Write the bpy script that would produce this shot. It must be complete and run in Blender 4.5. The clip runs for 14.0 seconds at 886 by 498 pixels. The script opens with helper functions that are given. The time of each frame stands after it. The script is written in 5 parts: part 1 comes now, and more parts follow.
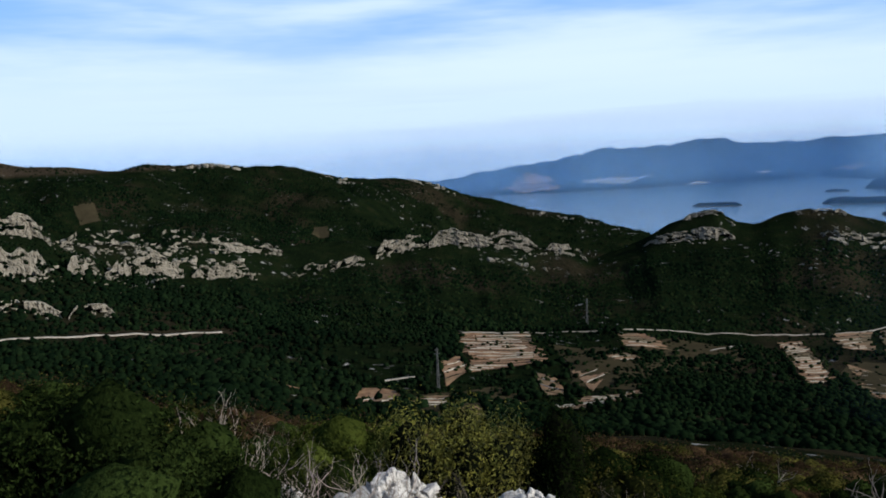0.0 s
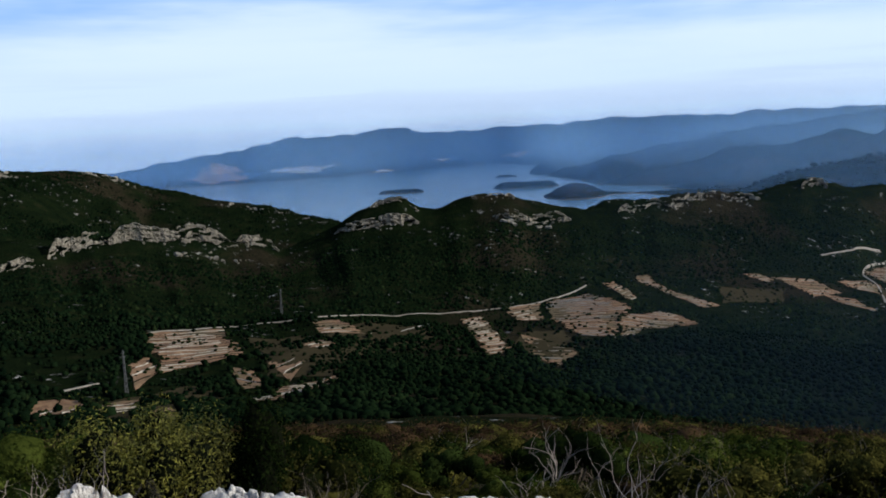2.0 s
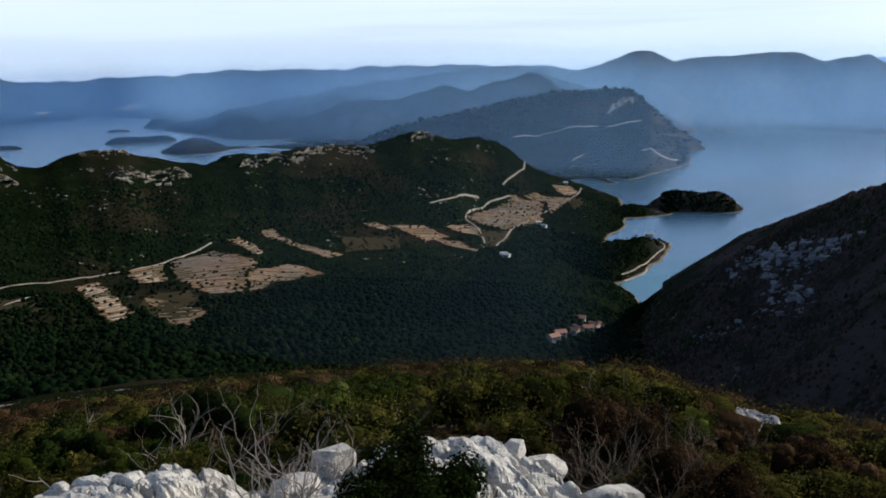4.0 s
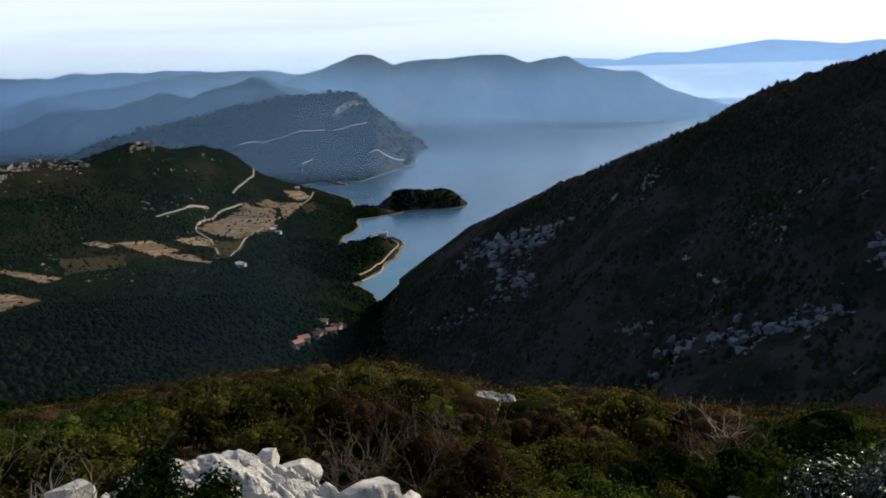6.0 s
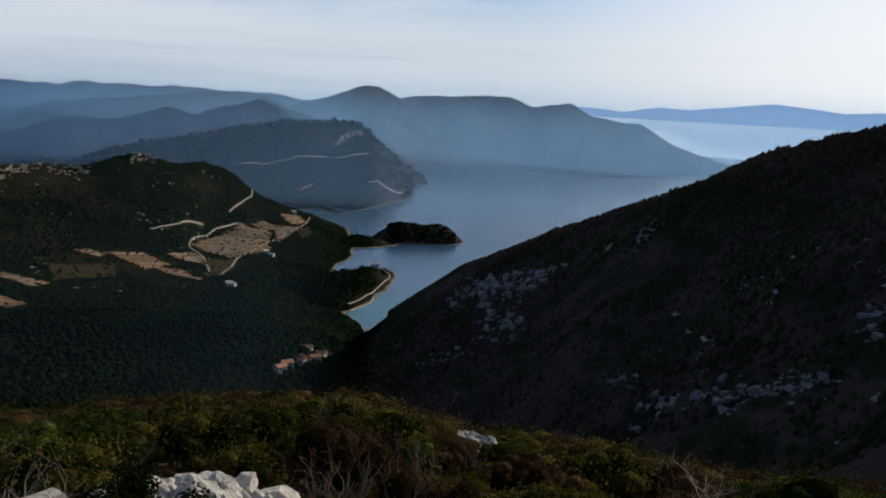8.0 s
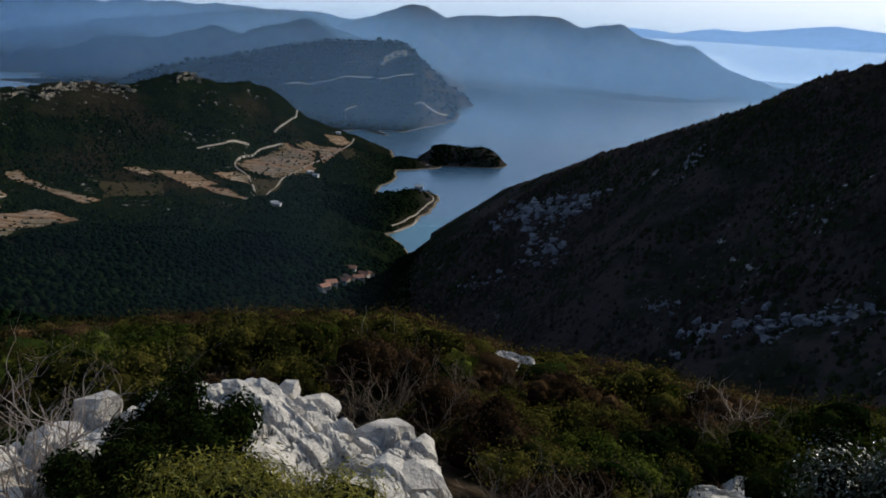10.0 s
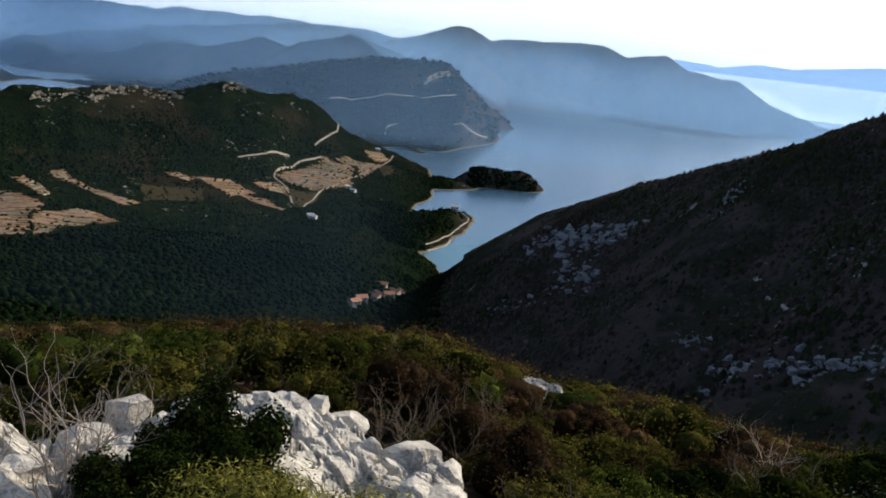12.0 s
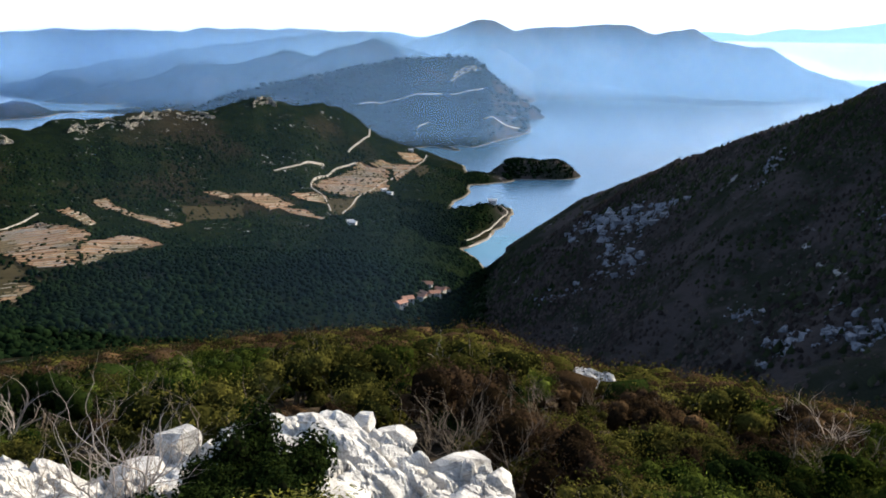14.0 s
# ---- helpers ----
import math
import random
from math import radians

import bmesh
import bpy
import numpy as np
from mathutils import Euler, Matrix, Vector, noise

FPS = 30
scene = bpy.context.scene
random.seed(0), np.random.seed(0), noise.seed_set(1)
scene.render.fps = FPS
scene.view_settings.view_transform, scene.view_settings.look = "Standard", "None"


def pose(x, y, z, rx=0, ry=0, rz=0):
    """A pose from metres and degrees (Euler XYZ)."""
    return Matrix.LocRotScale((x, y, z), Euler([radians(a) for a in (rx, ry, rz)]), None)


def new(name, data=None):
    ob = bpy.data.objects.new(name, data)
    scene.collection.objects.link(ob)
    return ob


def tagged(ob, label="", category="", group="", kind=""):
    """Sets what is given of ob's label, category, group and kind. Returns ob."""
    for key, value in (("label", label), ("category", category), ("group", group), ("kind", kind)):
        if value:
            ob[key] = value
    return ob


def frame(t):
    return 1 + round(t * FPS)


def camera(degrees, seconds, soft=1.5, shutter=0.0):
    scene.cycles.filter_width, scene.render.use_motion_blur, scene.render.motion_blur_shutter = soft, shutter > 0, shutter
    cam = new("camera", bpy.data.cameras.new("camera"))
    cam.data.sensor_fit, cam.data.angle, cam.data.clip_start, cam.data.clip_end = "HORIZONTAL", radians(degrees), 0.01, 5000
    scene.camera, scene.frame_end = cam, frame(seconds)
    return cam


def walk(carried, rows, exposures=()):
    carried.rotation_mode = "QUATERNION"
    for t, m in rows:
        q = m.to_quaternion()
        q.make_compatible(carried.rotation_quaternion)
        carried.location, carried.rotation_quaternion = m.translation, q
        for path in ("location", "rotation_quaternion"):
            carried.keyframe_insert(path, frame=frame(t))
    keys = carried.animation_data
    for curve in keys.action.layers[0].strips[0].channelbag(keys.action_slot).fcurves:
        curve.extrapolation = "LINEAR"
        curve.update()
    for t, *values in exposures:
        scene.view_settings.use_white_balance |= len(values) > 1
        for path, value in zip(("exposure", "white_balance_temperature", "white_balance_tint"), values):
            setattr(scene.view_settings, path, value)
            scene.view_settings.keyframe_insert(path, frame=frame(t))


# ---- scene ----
# The camera turns by hand on a hilltop, EYE metres above the sea.
EYE = 200.0
cam = camera(53.3, 14.0, soft=1.8)
PATH = [
    (0.0, -0.015, 0.014, -0.003, -0.00, -6.71, 2.38),
    (0.5, -0.017, 0.016, -0.003, -4.55, -6.61, 2.54),
    (1.0, -0.021, 0.020, -0.004, -9.77, -6.93, 2.27),
    (1.5, -0.028, 0.028, -0.005, -15.04, -7.66, 2.65),
    (2.0, -0.013, 0.028, -0.008, -19.99, -8.20, 2.28),
    (2.5, 0.013, 0.030, -0.004, -25.28, -8.00, 2.58),
    (3.0, 0.012, -0.034, 0.006, -32.76, -10.35, 1.21),
    (3.5, 0.030, -0.076, 0.006, -39.02, -11.63, 0.70),
    (3.7, 0.047, -0.027, 0.011, -41.19, -11.71, 0.80),
    (5.8, 0.015, -0.000, -0.009, -59.36, -12.12, 1.57),
    (6.0, 0.027, -0.013, -0.005, -61.60, -11.94, 1.73),
    (6.5, 0.032, 0.011, -0.001, -66.19, -10.66, 0.43),
    (7.0, 0.031, 0.026, -0.018, -68.93, -10.18, -0.78),
    (7.5, 0.040, 0.022, -0.023, -68.34, -9.47, -1.81),
    (8.0, 0.032, 0.053, -0.018, -61.19, -9.60, -2.99),
    (8.2, 0.011, 0.104, -0.006, -58.42, -9.46, -2.65),
    (10.3, -0.060, -0.055, -0.027, -58.86, -15.98, -3.52),
    (10.5, -0.063, -0.056, -0.011, -59.32, -16.71, -3.57),
    (11.0, -0.039, -0.071, 0.006, -61.62, -16.27, -3.28),
    (11.5, -0.033, -0.073, -0.006, -67.37, -14.67, -5.49),
    (12.0, -0.058, 0.006, -0.015, -55.38, -13.64, -5.98),
    (12.5, -0.046, 0.038, 0.004, -45.19, -16.54, -3.62),
    (13.0, -0.004, -0.001, 0.002, -42.73, -19.19, -1.67),
    (13.5, 0.060, 0.012, 0.077, -45.41, -17.16, -1.58),
    (14.0, 0.062, 0.000, 0.052, -53.94, -13.96, -0.48),
]
EXPOSURES = [(0.0, 0.03, 5600, 10), (2.5, -0.02, 5700, 10), (3.5, 0.08, 5900, 10), (6.0, 0.18, 6400, 10), (6.5, 0.13, 6650, 10), (7.5, -0.17, 6600, 10), (8.2, -0.37, 6500, 10), (10.3, -0.04, 6050, 10),
             (11.0, 1.41, 6600, 10), (11.5, 1.18, 6650, 10), (12.0, 0.43, 6500, 10), (12.5, 0.33, 5900, 10), (13.0, 0.70, 5950, 10), (13.5, 1.33, 6100, 10), (14.0, 1.13, 6200, 10)]
walk(cam, [(t, pose(x, y, EYE + z, 90 + p, r, w)) for t, x, y, z, w, p, r in PATH], EXPOSURES)

# ---------------------------------------------------------------- light
SUN_AZ, SUN_EL = 107.0, 24.0
world = bpy.data.worlds.new("sky")
scene.world = world
world.use_nodes = True
wn, wl = world.node_tree.nodes, world.node_tree.links
wn.clear()
sky = wn.new("ShaderNodeTexSky")
sky.sky_type, sky.sun_disc = "NISHITA", False
sky.sun_elevation, sky.sun_rotation = radians(SUN_EL), radians(SUN_AZ)
sky.air_density, sky.dust_density, sky.ozone_density, sky.altitude = 1.0, 1.2, 1.6, 200
sky_bg, sky_out = wn.new("ShaderNodeBackground"), wn.new("ShaderNodeOutputWorld")
sky_bg.inputs["Strength"].default_value = 0.115
# thin cirrus, drawn out level, and pale moist air low down
way = wn.new("ShaderNodeTexCoord").outputs["Generated"]
parts_of = wn.new("ShaderNodeSeparateXYZ")
wl.new(way, parts_of.inputs["Vector"])


def sky_band(value, lo, hi, a=0.0, b=1.0):
    k = wn.new("ShaderNodeMapRange")
    k.interpolation_type = "SMOOTHSTEP"
    for name, v in zip(("From Min", "From Max", "To Min", "To Max"), (lo, hi, a, b)):
        k.inputs[name].default_value = v
    wl.new(value, k.inputs["Value"])
    return k.outputs["Result"]


def sky_noise(scale, stretch, detail):
    k, mp = wn.new("ShaderNodeTexNoise"), wn.new("ShaderNodeMapping")
    mp.inputs["Scale"].default_value = stretch
    mp.inputs["Rotation"].default_value = (0.05, -0.04, 0.3)
    k.inputs["Scale"].default_value, k.inputs["Detail"].default_value, k.inputs["Roughness"].default_value = scale, detail, 0.55
    wl.new(way, mp.inputs["Vector"])
    wl.new(mp.outputs["Vector"], k.inputs["Vector"])
    return k.outputs["Fac"]


def sky_mix(fac, a, b):
    k = wn.new("ShaderNodeMix")
    k.data_type = "RGBA"
    wl.new(fac, k.inputs[0])
    wl.new(a, k.inputs[6])
    if isinstance(b, tuple):
        k.inputs[7].default_value = (*b, 1)
    else:
        wl.new(b, k.inputs[7])
    return k.outputs[2]


def sky_times(a, b):
    k = wn.new("ShaderNodeMath")
    k.operation = "MULTIPLY"
    wl.new(a, k.inputs[0])
    wl.new(b, k.inputs[1])
    return k.outputs["Value"]


up = parts_of.outputs["Z"]
cirrus = sky_times(sky_band(sky_noise(1.7, (1.0, 1.0, 7.0), 5), 0.42, 0.70, 0.0, 0.85), sky_times(sky_band(up, 0.03, 0.09), sky_band(up, 0.26, 0.50, 1.0, 0.12)))
tone = sky_mix(sky_band(up, 0.22, 0.45, 0.75, 0.0), sky.outputs["Color"], (2.9, 4.9, 8.6))
tone = sky_mix(sky_band(up, 0.055, 0.135, 0.85, 0.0), tone, (7.0, 7.8, 8.4))
tone = sky_mix(sky_band(up, -0.01, 0.03, 0.5, 0.0), tone, (6.7, 7.5, 8.1))
tone = sky_mix(cirrus, tone, (7.3, 8.0, 8.8))
# thin grey streaks low down, and the white glare of the moist air towards the sun
streak = sky_times(sky_times(sky_band(sky_noise(1.2, (1.0, 1.0, 26.0), 4), 0.48, 0.62, 0.0, 0.6), sky_band(up, 0.004, 0.02)), sky_band(up, 0.035, 0.075, 1.0, 0.0))
tone = sky_mix(streak, tone, (5.3, 6.1, 7.2))
sunward = wn.new("ShaderNodeVectorMath")
sunward.operation = "DOT_PRODUCT"
wl.new(way, sunward.inputs[0])
sunward.inputs[1].default_value = (math.sin(radians(SUN_AZ)) * math.cos(radians(SUN_EL)), math.cos(radians(SUN_AZ)) * math.cos(radians(SUN_EL)), math.sin(radians(SUN_EL)))
tone = sky_mix(sky_band(sunward.outputs["Value"], 0.66, 0.97, 0.0, 0.9), tone, (10.5, 10.8, 11.0))
wl.new(tone, sky_bg.inputs["Color"])
wl.new(sky_bg.outputs["Background"], sky_out.inputs["Surface"])

sun = new("sun", bpy.data.lights.new("sun", "SUN"))
sun.data.energy, sun.data.angle, sun.data.color = 5.0, radians(0.53), (1.0, 0.88, 0.70)
_a, _e = radians(SUN_AZ), radians(SUN_EL)
SUN_DIR = Vector((math.sin(_a) * math.cos(_e), math.cos(_a) * math.cos(_e), math.sin(_e)))
sun.matrix_world = Matrix.Translation((0, 0, 400)) @ SUN_DIR.to_track_quat("Z", "Y").to_matrix().to_4x4()

# ---------------------------------------------------------------- materials
class Mat:
    """A node material under construction."""

    def __init__(self, name, rough=0.85, spec=0.3):
        self.m = bpy.data.materials.new(name)
        self.m.use_nodes = True
        self.n, self.l = self.m.node_tree.nodes, self.m.node_tree.links
        self.b = self.n["Principled BSDF"]
        self.b.inputs["Roughness"].default_value = rough
        self.b.inputs["Specular IOR Level"].default_value = spec
        self.pos = self.n.new("ShaderNodeNewGeometry").outputs["Position"]

    def noise(self, size, detail=4, rough=0.6, stretch=None, warp=0.0):
        """Noise with features about size metres across; 0..1."""
        v = self.pos
        if stretch:
            mp = self.n.new("ShaderNodeMapping")
            mp.inputs["Scale"].default_value = stretch
            self.l.new(v, mp.inputs["Vector"])
            v = mp.outputs["Vector"]
        t = self.n.new("ShaderNodeTexNoise")
        t.inputs["Scale"].default_value = 1.0 / size
        t.inputs["Detail"].default_value = detail
        t.inputs["Roughness"].default_value = rough
        t.inputs["Distortion"].default_value = warp
        self.l.new(v, t.inputs["Vector"])
        return t.outputs["Fac"]

    def cells(self, size, kind="Color", feature="F1"):
        t = self.n.new("ShaderNodeTexVoronoi")
        t.feature = feature
        t.inputs["Scale"].default_value = 1.0 / size
        self.l.new(self.pos, t.inputs["Vector"])
        return t.outputs[kind]

    def ramp(self, fac, stops):
        r = self.n.new("ShaderNodeValToRGB")
        e = r.color_ramp.elements
        while len(e) < len(stops):
            e.new(0.5)
        for k, (p, c) in zip(e, stops):
            k.position = p
            k.color = (*c, 1) if len(c) == 3 else c
        self.l.new(fac, r.inputs["Fac"])
        return r.outputs["Color"]

    def band(self, fac, lo, hi, a=0.0, b=1.0):
        r = self.n.new("ShaderNodeMapRange")
        r.interpolation_type = "SMOOTHSTEP"
        for k, v in zip(("From Min", "From Max", "To Min", "To Max"), (lo, hi, a, b)):
            r.inputs[k].default_value = v
        self.l.new(fac, r.inputs["Value"])
        return r.outputs["Result"]

    def math(self, op, a, b=0.5):
        t = self.n.new("ShaderNodeMath")
        t.operation = op
        for i, v in enumerate((a, b)):
            if isinstance(v, (int, float)):
                t.inputs[i].default_value = v
            else:
                self.l.new(v, t.inputs[i])
        return t.outputs["Value"]

    def mix(self, fac, a, b, blend="MIX"):
        t = self.n.new("ShaderNodeMix")
        t.data_type, t.blend_type = "RGBA", blend
        for i, v in ((0, fac), (6, a), (7, b)):
            if isinstance(v, (int, float)):
                t.inputs[i].default_value = v
            elif isinstance(v, tuple):
                t.inputs[i].default_value = (*v, 1)
            else:
                self.l.new(v, t.inputs[i])
        return t.outputs[2]

    def color(self, c):
        if isinstance(c, tuple):
            self.b.inputs["Base Color"].default_value = (*c, 1)
        else:
            self.l.new(c, self.b.inputs["Base Color"])
        return self

    def bump(self, fac, metres, strength=1.0):
        t = self.n.new("ShaderNodeBump")
        t.inputs["Distance"].default_value, t.inputs["Strength"].default_value = metres, strength
        self.l.new(fac, t.inputs["Height"])
        if self.b.inputs["Normal"].is_linked:
            self.l.new(self.b.inputs["Normal"].links[0].from_socket, t.inputs["Normal"])
        self.l.new(t.outputs["Normal"], self.b.inputs["Normal"])
        return self

    def height(self):
        s = self.n.new("ShaderNodeSeparateXYZ")
        self.l.new(self.pos, s.inputs["Vector"])
        return s.outputs["Z"]

    def random(self):
        return self.n.new("ShaderNodeObjectInfo").outputs["Random"]

    def island(self):
        return self.n.new("ShaderNodeNewGeometry").outputs["Random Per Island"]


def ground_material():
    k = Mat("maquis_ground", 0.95, 0.0)
    big, mid, fine = k.noise(160, 3), k.noise(22, 5), k.noise(3.5, 5, 0.7)
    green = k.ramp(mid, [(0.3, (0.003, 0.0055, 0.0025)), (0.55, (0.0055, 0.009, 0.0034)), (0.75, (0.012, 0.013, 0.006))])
    brown = k.ramp(fine, [(0.3, (0.013, 0.010, 0.007)), (0.7, (0.038, 0.027, 0.018))])
    c = k.mix(k.band(big, 0.50, 0.66, 0.0, 0.55), green, brown)
    # dry heath covers the spur beyond the gully
    s = k.n.new("ShaderNodeSeparateXYZ")
    k.l.new(k.pos, s.inputs["Vector"])
    spur = k.math("SUBTRACT", k.math("MULTIPLY", s.outputs["X"], 0.55), k.math("MULTIPLY", s.outputs["Y"], 0.84))
    heath = k.mix(k.band(k.noise(26, 5, 0.65), 0.42, 0.60), (0.044, 0.036, 0.033), (0.018, 0.020, 0.014))
    c = k.mix(k.band(spur, 0.0, 30.0), c, heath)
    # stony brown earth under the shrubs of the hilltop
    c = k.mix(k.band(k.height(), 176.0, 184.0), c, k.ramp(k.noise(0.5, 5, 0.7), [(0.35, (0.014, 0.011, 0.007)), (0.7, (0.060, 0.045, 0.030))]))
    stone = k.ramp(fine, [(0.3, (0.14, 0.13, 0.12)), (0.7, (0.40, 0.38, 0.35))])
    bare = k.math("MULTIPLY", k.band(k.noise(9, 6, 0.72), 0.60, 0.66), k.band(k.noise(70, 3), 0.50, 0.62))
    c = k.mix(bare, c, stone)
    # bare rock along the waterline
    c = k.mix(k.band(k.height(), 0.4, 1.2, 0.8, 0.0), c, (0.19, 0.16, 0.12))
    k.color(c)
    k.bump(mid, 3.0, 0.7).bump(fine, 1.2, 0.9)
    return k.m


GROUND = ground_material()


def foliage(name, dark, light, rough=0.75, spec=0.2, patch=60.0):
    k = Mat(name, rough, spec)
    one = k.ramp(k.island(), [(0.0, dark), (1.0, light)])
    k.color(k.mix(k.band(k.noise(patch, 3), 0.35, 0.65, 0.0, 0.6), one, dark))
    return k


def crown_material(name, dark, light):
    k = foliage(name, dark, light, 1.0, 0.0)
    k.bump(k.noise(1.1, 4, 0.7), 0.4, 0.6)
    return k.m


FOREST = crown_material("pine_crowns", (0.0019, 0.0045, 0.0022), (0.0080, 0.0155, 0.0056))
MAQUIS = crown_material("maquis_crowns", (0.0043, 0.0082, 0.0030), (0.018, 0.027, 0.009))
SCRUB = crown_material("dry_scrub", (0.016, 0.013, 0.012), (0.066, 0.052, 0.044))
SPUR_GREEN = crown_material("spur_bushes", (0.010, 0.014, 0.007), (0.034, 0.040, 0.020))


def limestone(name, tone, size, cracked=0.0, streaked=0.0):
    k = Mat(name, 0.9, 0.15)
    a, b, c = k.noise(size * 2.2, 4), k.noise(size * 0.5, 6, 0.7), k.noise(size * 0.08, 5, 0.7)
    col = k.ramp(b, [(0.30, tuple(v * 0.32 for v in tone)), (0.42, tuple(v * 0.70 for v in tone)), (0.60, tuple(v * 0.92 for v in tone)), (0.80, tone)])
    col = k.mix(k.band(a, 0.50, 0.66, 0.0, 0.5), col, (tone[0] * 0.56, tone[1] * 0.55, tone[2] * 0.56))
    col = k.mix(k.band(c, 0.60, 0.74, 0.0, 0.3), col, (tone[0] * 0.36, tone[1] * 0.36, tone[2] * 0.38))
    if streaked:
        col = k.mix(k.band(k.random(), 0.2, 1.0, 0.0, 0.25), col, (tone[0] * 0.45, tone[1] * 0.45, tone[2] * 0.45))
        # dark water stains and lichen running down the face
        stain = k.noise(size * 0.55, 4, 0.6, (1.0, 1.0, 0.16))
        col = k.mix(k.band(stain, 0.52, 0.64, 0.0, streaked), col, (tone[0] * 0.16, tone[1] * 0.17, tone[2] * 0.17))
    if cracked:
        # thin dark joints and solution runnels
        for fine, reach in ((0.9, 0.010), (0.25, 0.03)):
            joint = k.math("ABSOLUTE", k.math("SUBTRACT", k.noise(size * fine, 3, 0.5, (1.0, 0.6, 1.6), 0.6), 0.5))
            col = k.mix(k.band(joint, reach * 0.3, reach, cracked, 0.0), col, (tone[0] * 0.12, tone[1] * 0.12, tone[2] * 0.13))
    k.color(col)
    k.bump(b, size * 0.16, 0.8).bump(c, size * 0.04, 0.9)
    return k.m


CLIFF_STONE = limestone("weathered_cliff_limestone", (0.27, 0.24, 0.185), 2.2, 0.0, 0.85)
DARK_STONE = limestone("grey_slope_limestone", (0.18, 0.185, 0.205), 2.0, 0.0, 0.5)
WALL_STONE = limestone("dry_stone_wall", (0.42, 0.37, 0.29), 1.5)


def soil_material():
    k = Mat("dry_field_soil", 0.95, 0.1)
    a, b, c = k.noise(30, 3), k.noise(5, 5, 0.7), k.noise(1.2, 4)
    col = k.ramp(b, [(0.3, (0.090, 0.050, 0.027)), (0.5, (0.180, 0.105, 0.056)), (0.72, (0.27, 0.175, 0.096))])
    col = k.mix(k.band(a, 0.45, 0.62, 0.0, 0.75), col, (0.085, 0.072, 0.036))
    k.color(k.mix(k.band(c, 0.6, 0.7, 0.0, 0.5), col, (0.05, 0.044, 0.024)))
    k.bump(b, 0.5, 0.6)
    return k.m


SOIL = soil_material()


def gravel_material():
    k = Mat("pale_gravel", 0.95, 0.1)
    k.color(k.ramp(k.noise(6, 5, 0.7), [(0.3, (0.17, 0.145, 0.115)), (0.6, (0.30, 0.265, 0.22)), (0.8, (0.40, 0.365, 0.31))]))
    return k.m


GRAVEL = gravel_material()


def plain(name, color, rough=0.7, metal=0.0, grain=0.4):
    k = Mat(name, rough, 0.3 if rough < 0.9 else 0.0)
    k.b.inputs["Metallic"].default_value = metal
    k.color(k.ramp(k.noise(grain, 4), [(0.3, tuple(v * 0.75 for v in color)), (0.7, color)]))
    return k.m


PLASTER = plain("white_house_plaster", (0.52, 0.50, 0.47), grain=3)
ROOF_TILE = plain("orange_roof_tile", (0.33, 0.16, 0.10), grain=1.5)
DARK_GLASS = plain("dark_window_glass", (0.03, 0.035, 0.04), 0.15)
STEEL = plain("galvanised_steel", (0.13, 0.13, 0.13), 0.6, 0.4)


def sea_material():
    k = Mat("sea_water", 0.24, 0.5)
    k.color(k.mix(k.band(k.noise(700, 2), 0.35, 0.7), (0.030, 0.078, 0.135), (0.042, 0.096, 0.150)))
    # shallow turquoise water at the head of the bay
    off = k.n.new("ShaderNodeVectorMath")
    off.operation = "DISTANCE"
    k.l.new(k.pos, off.inputs[0])
    off.inputs[1].default_value = (690, 440, 0)
    deep = k.b.inputs["Base Color"].links[0].from_socket
    k.color(k.mix(k.band(off.outputs["Value"], 20.0, 100.0, 0.75, 0.0), deep, (0.025, 0.115, 0.145)))
    k.b.inputs["IOR"].default_value = 1.33
    k.bump(k.noise(14, 5, 0.65, (1.0, 0.5, 1.0)), 0.25, 0.22).bump(k.noise(260, 2), 2.0, 0.15)
    return k.m


SEA = sea_material()


